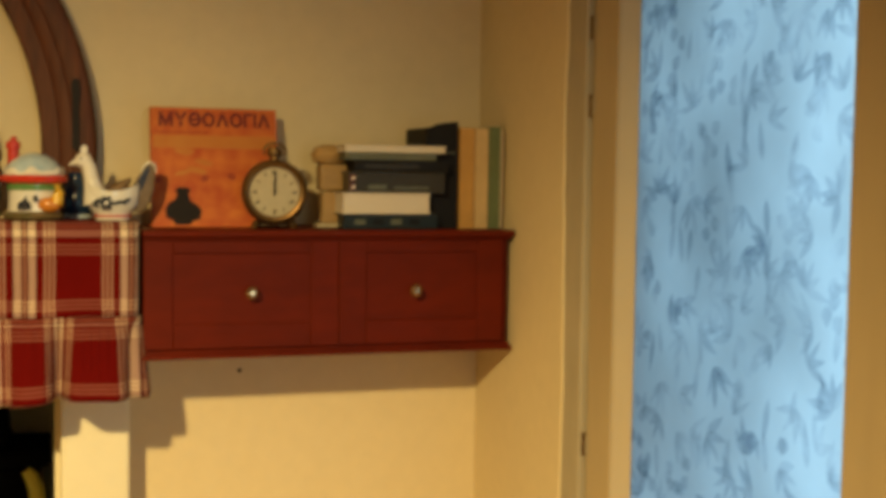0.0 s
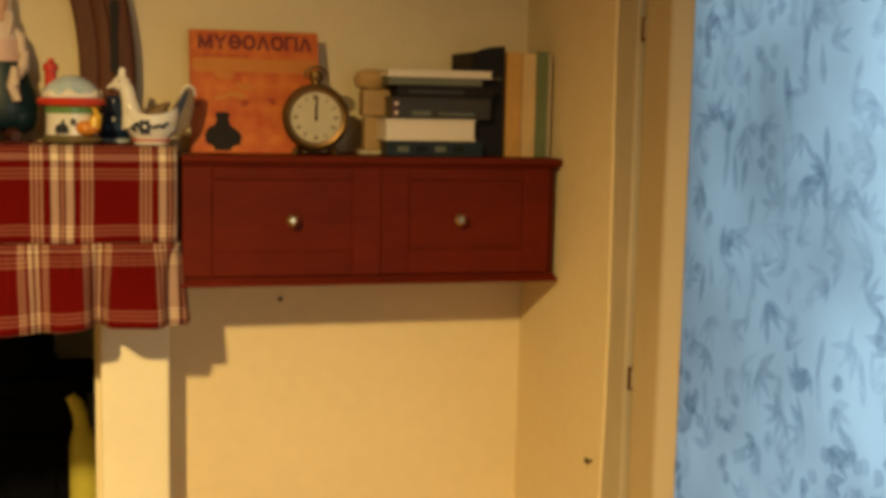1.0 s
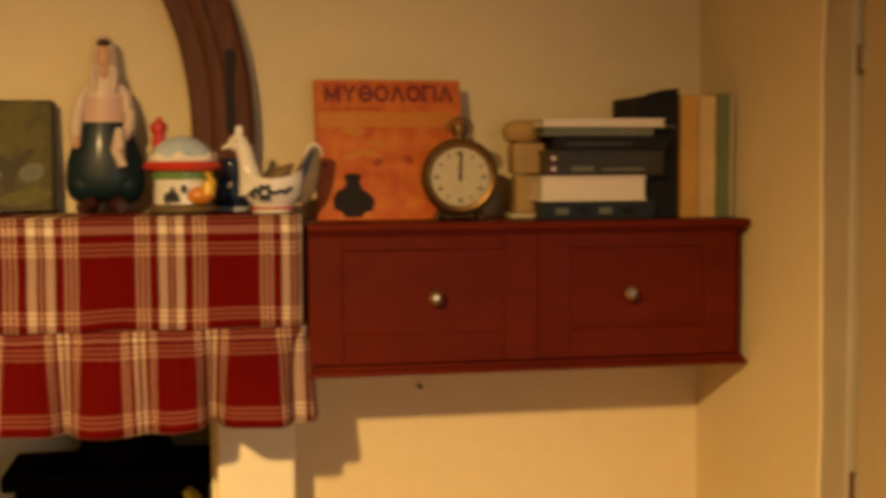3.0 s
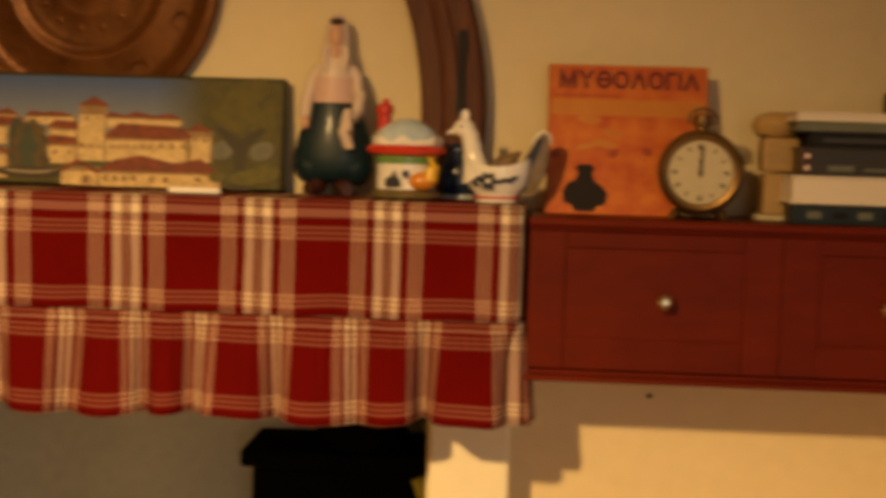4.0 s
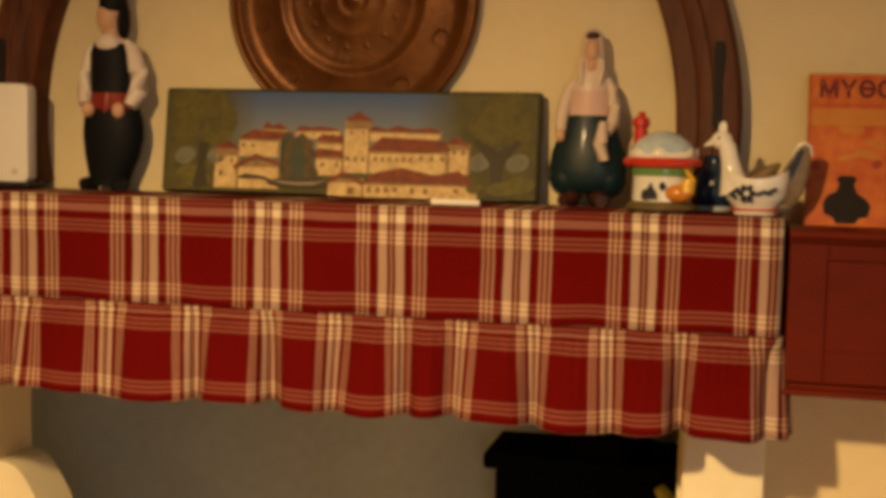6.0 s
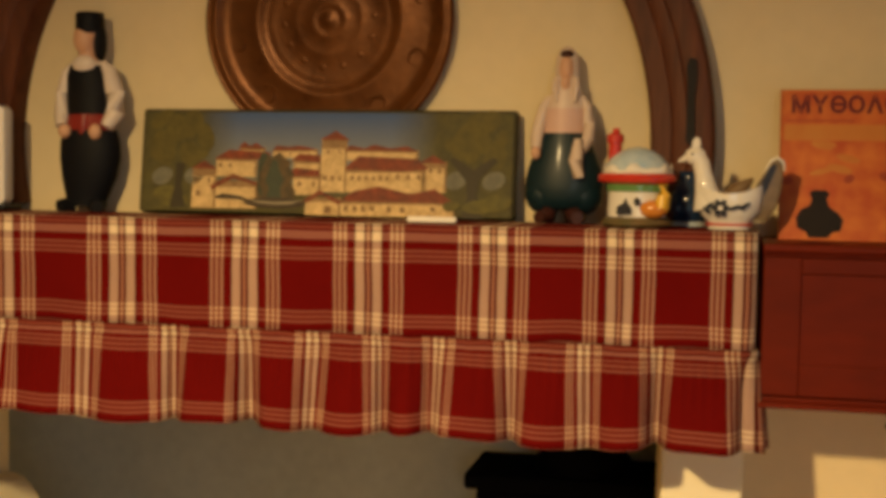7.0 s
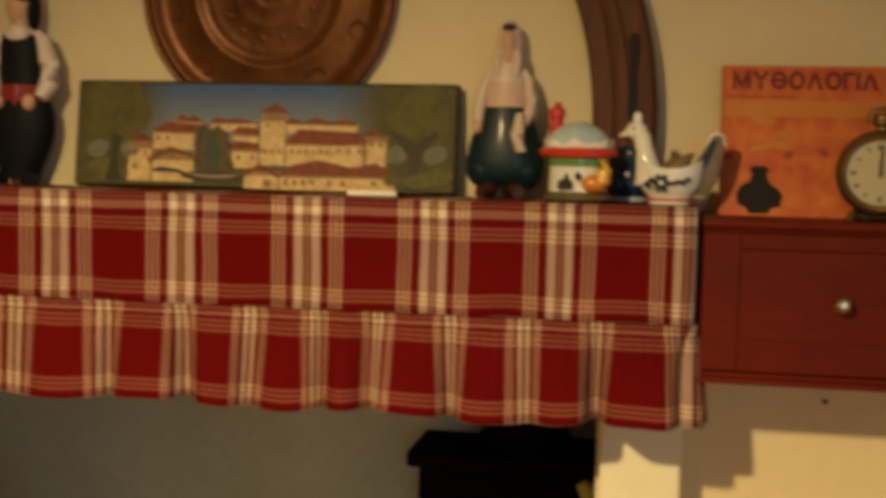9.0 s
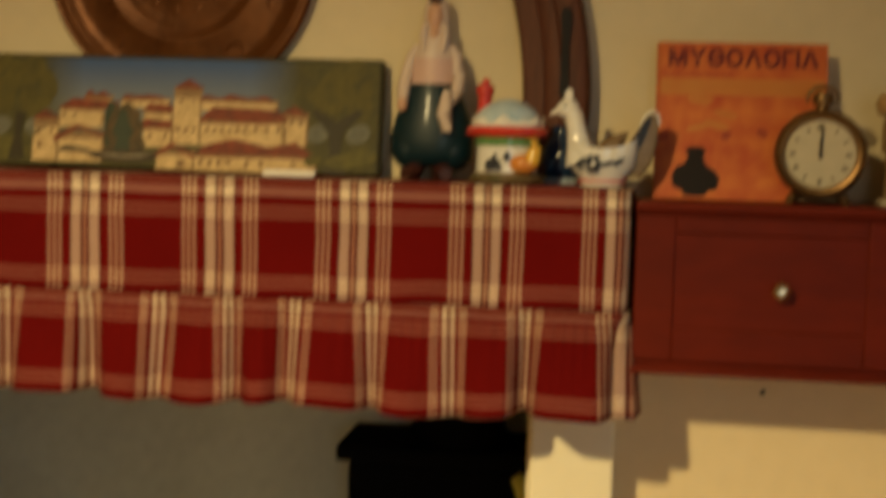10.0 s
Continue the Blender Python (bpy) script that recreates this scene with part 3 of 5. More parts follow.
# ---- fireplace ----
def fireplace():
    t = thing("fireplace", (0, 0, 0), "whitewashed plaster fireplace with grey rendered recess and wooden mantel shelf", "fireplace")
    part("pier", block(FX1 - 0.002, 0.286, 2.12, W - 0.001, 0, 1.42, 0.006), WHITEWASH, t)
    part("cheek", prism([(FX0 + 0.001, 0), (-0.955, 0), (-0.975, 0.60), (-0.995, 0.80), (-1.022, 0.862), (-1.042, 0.896), (-1.058, 0.918), (-1.072, 0.930), (-1.088, 0.936), (FX0 + 0.001, 0.938)], W + 0.13, W + 0.24), WHITEWASH, t, "whitewashed curved cheek of the recess")
    part("lintel", block(-1.125, FX1 - 0.003, 2.125, W - 0.001, 1.29, 1.42, 0.004), WHITEWASH, t)
    part("mantel_shelf", block(-1.048, 0.2875, 2.0, W - 0.001, 1.422, MANTEL - 0.003, 0.002), REDWOOD, t, "dark red wooden mantel shelf")
    part("shelf_end", block(0.2876, 0.2995, 2.075, W - 0.001, 1.422, MANTEL - 0.003, 0.002), REDWOOD, t, "bare dark red end of the shelf")
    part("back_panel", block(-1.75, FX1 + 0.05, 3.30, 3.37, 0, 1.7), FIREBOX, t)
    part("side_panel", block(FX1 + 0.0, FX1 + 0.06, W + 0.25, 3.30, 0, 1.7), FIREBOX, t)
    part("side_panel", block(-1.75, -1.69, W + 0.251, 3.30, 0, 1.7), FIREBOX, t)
    part("inner_jamb", block(FX1 - 0.012, FX1 - 0.001, W + 0.01, W + 0.25, 0, 1.30), WHITEWASH, t, "shaded plaster jamb")
    part("throat", block(-1.75, FX1 + 0.06, W + 0.25, 3.37, 1.7, 1.76), SOOT, t)
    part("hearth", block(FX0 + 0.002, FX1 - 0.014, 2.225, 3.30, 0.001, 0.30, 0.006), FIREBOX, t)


fireplace()


def stove():
    t = thing("wood_stove", (-0.09, 3.09, 0.30), "black cast-iron wood stove standing in the fireplace recess", "stove")
    part("body", block(-0.188, 0.22, -0.07, 0.13, 0.03, 0.525, 0.012), CASTIRON, t)
    part("top_plate", block(-0.212, 0.24, -0.09, 0.145, 0.525, 0.563, 0.008), CASTIRON, t)
    part("door", block(-0.13, 0.15, -0.082, -0.07, 0.12, 0.42, 0.006), CASTIRON, t)
    part("flue_pipe", turned(lathe([(0.0, 0.563), (0.108, 0.563), (0.108, 0.59), (0.100, 0.60), (0.100, 1.39), (0.0, 1.39)], 32), pose(0.045, 0.03, 0)), CASTIRON, t, smooth=True)
    for x in (-0.15, 0.18):
        for y in (-0.04, 0.10):
            part("leg", tube([(x, y, 0.0), (x, y, 0.04)], 0.014), CASTIRON, t, smooth=True)


stove()


def bottle():
    t = thing("plastic_bottle", (0.126, 2.93, 0.30), "tall mustard-yellow plastic bottle with a bent neck beside the stove", "bottle")
    part("bottle_body", loft([(0, 0, 0, 0.032, 0.028), (0, 0, 0.006, 0.036, 0.032), (0, 0, 0.41, 0.034, 0.030), (-0.001, 0, 0.442, 0.028, 0.025), (-0.004, 0, 0.462, 0.019, 0.018)]), YELLOWGREEN, t, smooth=True)
    part("neck", tube([(-0.004, 0, 0.456), (-0.008, 0, 0.488), (-0.018, 0, 0.518), (-0.031, 0, 0.536)], [0.019, 0.018, 0.017, 0.012]), YELLOWGREEN, t, smooth=True)


bottle()


def red_bucket():
    t = thing("red_bucket", (-0.165, 2.90, 0.30), "red painted metal ash bucket standing before the stove", "bucket")
    part("pail", lathe([(0, 0), (0.045, 0), (0.060, 0.30), (0.063, 0.304), (0.060, 0.308), (0, 0.30)], 28), GLAZERED, t, smooth=True)
    part("lid", lathe([(0, 0.304), (0.062, 0.304), (0.062, 0.312), (0.034, 0.352), (0.012, 0.376), (0, 0.378)], 28), GLAZERED, t, smooth=True)


red_bucket()


# ---- red wall cabinet ----
def wall_cabinet():
    x0, x1, f = 0.301, 0.962, 2.022
    t = thing("wall_cabinet", (0, 0, 0), "low oxblood-red painted wooden wall cabinet with two panelled doors", "cabinet")
    part("carcass", block(x0, x1, f, W - 0.001, 1.242, 1.434), REDWOOD, t)
    bm = block(x0 - 0.001, 0.9715, 2.0, W - 0.001, 1.4385, BOX, 0.004, seg=3)
    block(x0, 0.9675, 2.0075, W - 0.001, 1.4335, 1.4390, 0.002, bm=bm)
    part("cornice", bm, REDWOOD, t)
    bm = block(x0 - 0.001, 0.9685, 2.004, W - 0.001, 1.228, 1.236, 0.0025, bm=None)
    block(x0, 0.9655, 2.012, W - 0.001, 1.2355, 1.2425, 0.002, bm=bm)
    part("plinth", bm, REDWOOD, t)
    for a, b, kx in ((0.302, 0.6412, 0.485), (0.6418, 0.952, 0.781)):
        d = part("door", block(a, b, f - 0.006, f + 0.001, 1.2445, 1.4325), REDWOOD, t)
        w, o = 0.050, f - 0.0105
        part("stile", block(a, a + w, o, f - 0.006, 1.2445, 1.4325, 0.002), REDWOOD, d)
        part("stile", block(b - w, b, o, f - 0.006, 1.2445, 1.4325, 0.002), REDWOOD, d)
        part("rail", block(a + w, b - w, o, f - 0.006, 1.2445, 1.288, 0.002), REDWOOD, d)
        part("rail", block(a + w, b - w, o, f - 0.006, 1.410, 1.432, 0.002), REDWOOD, d)
        # eight-sided knob with a fluted face
        knob = lathe([(0.0, 0), (0.0075, 0), (0.007, 0.003), (0.0042, 0.008), (0.0070, 0.012), (0.0118, 0.017), (0.0108, 0.022), (0.0060, 0.026), (0.0040, 0.0245), (0, 0.0245)], 16)
        for v in knob.verts:
            if v.co.z > 0.011:
                v.co.xy *= 1 + 0.13 * math.cos(8 * math.atan2(v.co.y, v.co.x))
        part("knob", turned(knob, pose(kx, f - 0.006, 1.342, 90)), BRASS, d, "small faceted brass knob")


wall_cabinet()


# ---- plaid valance on the mantel ----
def valance():
    t = thing("mantel_valance", (0, 0, 0), "red and cream plaid cotton mantel cloth with a gathered frill", "valance")
    xl, xr, yf, yb, rc = -1.056, 0.291, 1.988, 2.19, 0.014
    # plan of the cloth: left return, front, right return
    line = []
    for k in range(8):
        line.append((xl, yb - (yb - yf - rc) * k / 8, (-1, 0)))
    for k in range(7):
        a = math.pi + math.pi / 2 * k / 6
        line.append((xl + rc + rc * math.cos(a), yf + rc + rc * math.sin(a), (math.cos(a), math.sin(a))))
    n = 520
    for k in range(1, n):
        line.append((xl + rc + (xr - xl - 2 * rc) * k / n, yf, (0, -1)))
    for k in range(7):
        a = 1.5 * math.pi + math.pi / 2 * k / 6
        line.append((xr - rc + rc * math.cos(a), yf + rc + rc * math.sin(a), (math.cos(a), math.sin(a))))
    for k in range(1, 25):
        line.append((xr, yf + rc + (2.070 - yf - rc) * k / 24, (1, 0)))
    us = [0.0]
    for a, b in zip(line, line[1:]):
        us.append(us[-1] + math.hypot(a[0] - b[0], a[1] - b[1]))
    # arc length at which the front lies at x = 0
    zero = min(range(len(line)), key=lambda i: abs(line[i][0]) + 9 * abs(line[i][1] - yf))
    P, VB, VF = 0.1847, 1.458, 1.3163    # repeat, broad weft stripes of band and frill
    rng = random.Random(4)
    # crests of the frill, each one plain red square of the cloth
    crest = (-1.32, -1.175, -1.03, -0.895, -0.754, -0.612, -0.479, -0.377, -0.270, -0.188, -0.087, 0.016, 0.115, 0.213, 0.398, 0.583)
    deep = [rng.uniform(0.35, 0.75) for _ in crest]
    deep[-4:] = [0.9, 1.15, 0.4, 0.3]
    shift = [rng.uniform(-0.18, 0.18) for _ in crest]

    def gather(s):
        """Crest number and the part of the way to the next crest."""
        k = max(i for i in range(len(crest) - 1) if crest[i] <= max(s, crest[0]))
        return k, (s - crest[k]) / (crest[k + 1] - crest[k])

    def full(s):
        """Cloth taken up by the gathers, along the frill."""
        k, q = gather(s)
        loose = 0.30 if k < len(crest) - 3 else 0.0
        return P * (k + q - loose * math.sin(2 * math.pi * q) / (2 * math.pi))

    def stripes(s):
        """Repeats of the check along the band, drawn a little closer towards its east end."""
        return P * (0.857 + 5.718 * s + 0.519 * s * s)

    def slant(s, q):
        """Stripes run a little askew towards the hem."""
        return s + q * (0.0055 * math.sin(s * 37 + 1) + 0.0045 * math.sin(s * 61 + 2))

    def fold(s):
        k, q = gather(s)
        w = (crest[k + 1] - crest[k]) / 0.129
        e = (q - 0.5 - shift[k]) * w
        ease = math.sin(math.pi * q) ** 2
        return 0.75 + 0.25 * math.cos(2 * math.pi * q) - 2 * deep[k] * math.exp(-(e / 0.13) ** 2) + ease * 0.30 * math.sin(13 * e + k * 1.9)

    def sheet(name, rows, label):
        bm = bmesh.new()
        lay = bm.loops.layers.uv.new("cloth")
        grid = []
        for fn in rows:
            grid.append([])
            for i, (x, y, nrm) in enumerate(line):
                s = us[i] - us[zero]
                d, z, u, v = fn(s)
                vert = bm.verts.new((x + nrm[0] * d, y + nrm[1] * d, z))
                grid[-1].append((vert, u, v))
        for a, b in zip(grid, grid[1:]):
            for i in range(len(line) - 1):
                q = (a[i], a[i + 1], b[i + 1], b[i])
                f = bm.faces.new([w[0] for w in q])
                f.smooth = True
                for lp, w in zip(f.loops, q):
                    lp[lay].uv = (w[1], w[2])
        me = bpy.data.meshes.new(name)
        bm.normal_update()
        bm.to_mesh(me)
        bm.free()
        me.materials.append(PLAID)
        ob = new(name, me)
        ob.parent = t
        sol = ob.modifiers.new("thickness", "SOLIDIFY")
        sol.thickness, sol.offset = 0.0016, 0.0
        return tagged(ob, label)

    def wave(s, z):
        return 0.0016 * math.sin(s * 31 + z * 17) + 0.0010 * math.sin(s * 73 + 2)

    # hem line sinks and rises a little along the shelf
    band = []
    for k in range(10):
        z = 1.4645 - (1.4645 - 1.300) * k / 9
        band.append(lambda s, z=z, k=k: (wave(s, z) * k / 9 + 0.002, z + 0.0012 * math.sin(s * 40) * k / 9, stripes(s), (z - VB) * 1.10 + P / 2))
    sheet("band", band, "plain hanging band of the plaid cloth")
    frill = []
    seam = [(1.307, 0.0050, 0.10), (1.303, 0.0075, 0.30), (1.298, 0.0050, 0.25)]
    for z, d, g in seam:
        frill.append(lambda s, z=z, d=d, g=g: (d + 0.006 * g * fold(s), z + 0.0004 * math.sin(s * 150), full(s), (z - 1.3025) * 1.12 + P / 2))
    for k in range(1, 13):
        q = k / 12
        z = 1.298 - (1.298 - 1.167) * q
        frill.append(lambda s, z=z, q=q: (0.005 + 0.005 * q + (0.004 + 0.014 * q ** 0.7) * fold(slant(s, q)) + 0.0016 * (1 - q) ** 1.5 * math.sin(s * 390 + 3 * math.sin(s * 31)),
                                          z - 0.004 * q * math.sin(s * 19 + 1) - 0.0012 * q * fold(s), full(slant(s, q)), (z - VF) * 1.12 + P / 2))
    sheet("frill", frill, "gathered plaid frill sewn under the band")
    # cloth lying on the shelf
    bm = bmesh.new()
    lay = bm.loops.layers.uv.new("cloth")
    nx, ny = 90, 6
    g = [[bm.verts.new((xl + 0.003 + (xr - xl - 0.006) * i / nx, yf + 0.001 + (yb - yf - 0.001) * j / ny, MANTEL - 0.0012 - (0.0018 if j == 0 else 0))) for i in range(nx + 1)] for j in range(ny + 1)]
    for j in range(ny):
        for i in range(nx):
            f = bm.faces.new((g[j][i], g[j][i + 1], g[j + 1][i + 1], g[j + 1][i]))
            f.smooth = True
            for lp in f.loops:
                lp[lay].uv = (stripes(lp.vert.co.x), lp.vert.co.y - yf + 1.4645 - VB + P / 2)
    me = bpy.data.meshes.new("top_cloth")
    bm.to_mesh(me)
    bm.free()
    me.materials.append(PLAID)
    ob = new("top_cloth", me)
    ob.parent = t
    ob.modifiers.new("thickness", "SOLIDIFY").thickness = 0.0014


valance()


# ---- wooden arch and copper plate on the wall ----
def wooden_arch():
    cx, cz = -0.39, 1.58
    t = thing("wooden_arch", (cx, W, cz), "dark walnut half wheel rim standing on the mantel shelf", "wheel rim")
    prof = [(0.529, -0.001), (0.529, -0.040), (0.534, -0.047), (0.560, -0.050), (0.562, -0.0485), (0.564, -0.050), (0.583, -0.0515),
            (0.5855, -0.049), (0.588, -0.0505), (0.617, -0.048), (0.624, -0.040), (0.624, -0.001)]
    bm = bmesh.new()
    a0 = math.asin((MANTEL + 0.0005 - cz) / 0.578)
    n = 84
    rows = []
    for k in range(n + 1):
        a = a0 + (math.pi - 2 * a0) * k / n
        rows.append([])
        for r, y in prof:
            wob = 1 + 0.0016 * math.sin(7 * a + r * 20)
            z = max(r * wob * math.sin(a), MANTEL + 0.0005 - cz)
            rows[-1].append(bm.verts.new((r * wob * math.cos(a), y, z)))
    for a, b in zip(rows, rows[1:]):
        for i in range(len(prof)):
            j = (i + 1) % len(prof)
            bm.faces.new((a[i], a[j], b[j], b[i]))
    bm.faces.new(rows[0])
    bm.faces.new(rows[-1][::-1])
    part("rim", bm, ARCHWOOD, t, smooth=True)
    # a slot's dark inside, painted as a thin raised strip instead of cut
    for side in (1, -1):
        bm = prism([(side * 0.580, 0.010), (side * 0.581, 0.080), (side * 0.579, 0.120), (side * 0.583, 0.132), (side * 0.593, 0.130), (side * 0.595, 0.112), (side * 0.592, 0.075), (side * 0.593, 0.010), (side * 0.587, 0.002)], -0.0545, -0.045)
        part("slot_shade", bm, IRON_AND_SLOT, t, "dark raised strip in place of a shaded slot in the wood")


wooden_arch()


def copper_plate():
    t = thing("copper_plate", (-0.376, W - 0.002, 1.778), "round embossed dull copper wall plate with concentric rings", "plate", rx=90)
    prof = [(0.0, 0.0098), (0.008, 0.0096), (0.012, 0.0085), (0.022, 0.0085), (0.026, 0.0092), (0.031, 0.0085), (0.052, 0.0081), (0.055, 0.0084), (0.058, 0.0081), (0.092, 0.0082), (0.096, 0.0088), (0.100, 0.0086),
            (0.110, 0.0092), (0.116, 0.0118), (0.122, 0.0125), (0.128, 0.0118), (0.165, 0.0128), (0.182, 0.0140), (0.188, 0.0185), (0.193, 0.0190), (0.198, 0.0170), (0.203, 0.0185),
            (0.207, 0.0160), (0.205, 0.0110), (0.120, 0.0), (0.0, 0.0)]
    part("dish", lathe(prof, 96), COPPER, t, smooth=True)
    for k in range(10):
        a = 2 * math.pi * (k + 0.35) / 10
        pts = []
        for i in range(15):
            b = i / 14 * 4.6
            r = 0.014 * (1 - 0.10 * i / 14 * 4)
            pts.append((0.156 + r * math.cos(b), r * math.sin(b) * 1.25, 0.0120))
        bm = turned(tube(pts, [0.0008 + 0.0020 * math.sin(math.pi * i / 14) for i in range(15)], seg=8), pose(0, 0, 0, 0, 0, math.degrees(a)))
        part("embossed_scroll", bm, COPPER, t, smooth=True)
    for k in range(14):
        a = 2 * math.pi * (k + 0.2) / 14
        part("embossed_bead", ball(0.076 * math.cos(a), 0.076 * math.sin(a), 0.0076, 0.007, 0.007, 0.0010, u=12, v=8), COPPER, t, smooth=True)


copper_plate()


# ---- painted plaque ----
def painted_plaque():
    t = thing("painted_plaque", (-0.687, 2.170, MANTEL + 0.0015), "long wooden plaque painted with a red-roofed village between trees", "painting", rx=-7)
    wide, high = 0.623, 0.170
    part("board", block(0, wide, 0, 0.022, 0, high, 0.006, seg=3), P_EDGE, t)
    part("painted_face", block(0.006, wide - 0.006, -0.0012, 0.001, 0.003, high - 0.006), P_GROUND, t)

    hand = random.Random(21)

    def at(x, y):
        return ((x - 75) / 1405 * wide + 0.014, (440 - y) / 400 * high)

    def patch(bm, pts, depth):
        return prism([at(x + hand.uniform(-2.5, 2.5), y + hand.uniform(-2.0, 2.0)) for x, y in pts], -depth, -0.001, bm)

    def rect(bm, x0, y0, x1, y1, depth):
        return patch(bm, [(x0, y1), (x1, y1), (x1, y0), (x0, y0)], depth)

    rng = random.Random(3)
    for sx, cx, cy in ((1, 205, 150), (1, 1300, 150)):
        bm = bmesh.new()
        for k in range(16):
            x, y = cx + rng.uniform(-95, 95), cy + rng.uniform(-70, 75)
            p = at(x, y)
            disc(p[0], p[1], rng.uniform(0.012, 0.026), rng.uniform(0.010, 0.018), -0.0016 - k * 0.00004, -0.001, bm, 11, turn=rng.uniform(0, 3))
        part("painted_tree_crown", bm, P_TREE, t)
    bm = patch(None, [(170, 420), (230, 420), (212, 330), (222, 250), (185, 250), (190, 330)], 0.0024)
    part("painted_tree_trunk", bm, P_TRUNK, t)
    bm = patch(None, [(1260, 440), (1335, 440), (1315, 350), (1322, 290), (1385, 225), (1372, 215), (1300, 262), (1225, 215), (1215, 226), (1275, 300), (1280, 360)], 0.0026)
    part("painted_tree_trunk", bm, P_TRUNK, t)

    for x, y, w, h in ((150, 365, 0.022, 0.012), (190, 395, 0.026, 0.010), (1330, 395, 0.030, 0.011), (1385, 380, 0.024, 0.014), (1225, 395, 0.014, 0.008)):
        p = at(x, y)
        part("painted_bush", disc(p[0], p[1], w, h, -0.0020 - 0.000001 * x, -0.001, n=13, turn=0.1), P_BUSH, t)
    for x, y in ((135, 300), (262, 296), (1238, 300), (1372, 300)):
        p = at(x, y)
        part("painted_sky_gap", disc(p[0], p[1], 0.019, 0.014, -0.0022, -0.001, n=11, turn=0.4), P_SKYGAP, t)

    def house(walls, roof, windows):
        bm = rect(None, *walls, 0.0022)
        h = part("painted_house", bm, P_WALL, t)
        part("painted_shade", rect(None, walls[0], walls[1], walls[2], walls[1] + 0.16 * (walls[3] - walls[1]) + 5, 0.0024), P_SHADE, h, "brown brushed line under the roof")
        part("painted_shade", rect(None, walls[2] - 7, walls[1], walls[2], walls[3], 0.00245), P_SHADE, h)
        part("painted_roof", patch(None, roof, 0.0027), P_ROOF, h)
        for x, y, w, hh in windows:
            part("painted_window", rect(None, x - w / 2, y - hh / 2, x + w / 2, y + hh / 2, 0.0026), P_WINDOW, h)

    def line(x0, x1, y, n, w=11, h=17):
        return [(x0 + (x1 - x0) * k / max(1, n - 1), y, w, h) for k in range(n)]

    # far rows
    house((430, 188, 530, 215), [(425, 192), (450, 168), (470, 180), (495, 170), (530, 192)], [])
    house((560, 192, 730, 225), [(555, 198), (575, 180), (620, 186), (650, 178), (690, 184), (732, 198)], line(590, 700, 212, 4, 7, 10))
    house((830, 190, 1100, 230), [(828, 196), (850, 174), (900, 186), (940, 172), (1000, 184), (1060, 176), (1102, 196)], [])
    # middle
    house((345, 225, 500, 300), [(338, 234), (395, 196), (550, 206), (548, 232), (470, 234)], line(362, 398, 256, 2))
    house((255, 268, 345, 420), [(246, 272), (300, 238), (350, 272)], line(275, 320, 315, 2) + [(278, 365, 13, 20)])
    house((640, 230, 742, 300), [(632, 236), (662, 210), (740, 216), (740, 240)], [])
    house((640, 288, 745, 362), [(605, 298), (650, 264), (742, 270), (738, 292)], line(665, 720, 322, 2))
    house((742, 150, 838, 350), [(734, 156), (792, 122), (846, 156)], line(768, 812, 200, 2, 9, 14) + line(760, 815, 300, 3))
    house((838, 255, 1130, 350), [(828, 264), (882, 216), (1098, 222), (1136, 262), (1040, 270)], line(862, 990, 298, 6) + line(1030, 1105, 292, 3))
    house((1115, 232, 1202, 345), [(1106, 238), (1152, 208), (1206, 238)], line(1148, 1180, 266, 2))
    # front
    house((335, 318, 505, 420), [(325, 334), (410, 288), (505, 320), (505, 335), (410, 304), (330, 350)], [(385, 380, 30, 10)])
    house((690, 372, 822, 438), [(682, 384), (745, 344), (828, 388), (816, 398), (745, 362), (694, 392)], [(775, 418, 22, 26)])
    house((822, 378, 1236, 438), [(815, 386), (868, 346), (962, 328), (1080, 352), (1162, 332), (1236, 386)], line(842, 940, 410, 4, 14, 20) + line(1000, 1050, 412, 2, 14, 22) + line(1160, 1215, 408, 2, 16, 16))
    # dark garden round the fountain
    part("painted_thicket", patch(None, [(497, 398), (560, 402), (640, 396), (652, 350), (630, 318), (642, 286), (622, 262), (630, 240), (604, 226), (585, 206), (560, 222), (534, 212), (516, 232), (500, 262), (512, 300), (500, 340), (510, 370)], 0.0028), P_THICKET, t)
    # fountain
    bm = patch(None, [(545, 380), (600, 380), (592, 340), (606, 310), (590, 270), (578, 232), (560, 232), (548, 270), (534, 310), (552, 340)], 0.0036)
    part("painted_fountain", bm, P_GREEN, t)
    bm = patch(None, [(510, 300), (545, 215), (520, 205), (505, 240), (512, 360), (530, 370)], 0.0030)
    part("painted_cypress", bm, P_GREEN, t)
    p = at(575, 396)
    basin = part("painted_basin", disc(p[0], p[1], 0.052, 0.0085, -0.0040, -0.001, n=28), P_DARK, t)
    part("painted_rim", patch(None, [(480, 388), (520, 398), (580, 402), (640, 398), (682, 384), (640, 390), (580, 394), (520, 390)], 0.0046), P_SHINE, basin)
    part("painted_roof_edge", patch(None, [(350, 376), (375, 364), (440, 372), (500, 392), (500, 400), (430, 384), (352, 386)], 0.0034), P_DARK, t)


painted_plaque()


# ---- figurines: plain shapes, one mesh each ----
def figurine(name, place, label, rings, limbs, mats, size=1.0, extra=()):
    bm = loft(rings, 28)
    for pts, radii, idx in limbs:
        tube(pts, radii, bm, 12, idx)
    for x, y, z, a, b, c, idx in extra:
        ball(x, y, z, a, b, c, bm, idx)
    bmesh.ops.scale(bm, vec=(size, size, size), verts=bm.verts)
    ob = part(name, bm, mats, None, smooth=True)
    ob.matrix_world = pose(*place)
    return tagged(ob, label, "figurine")


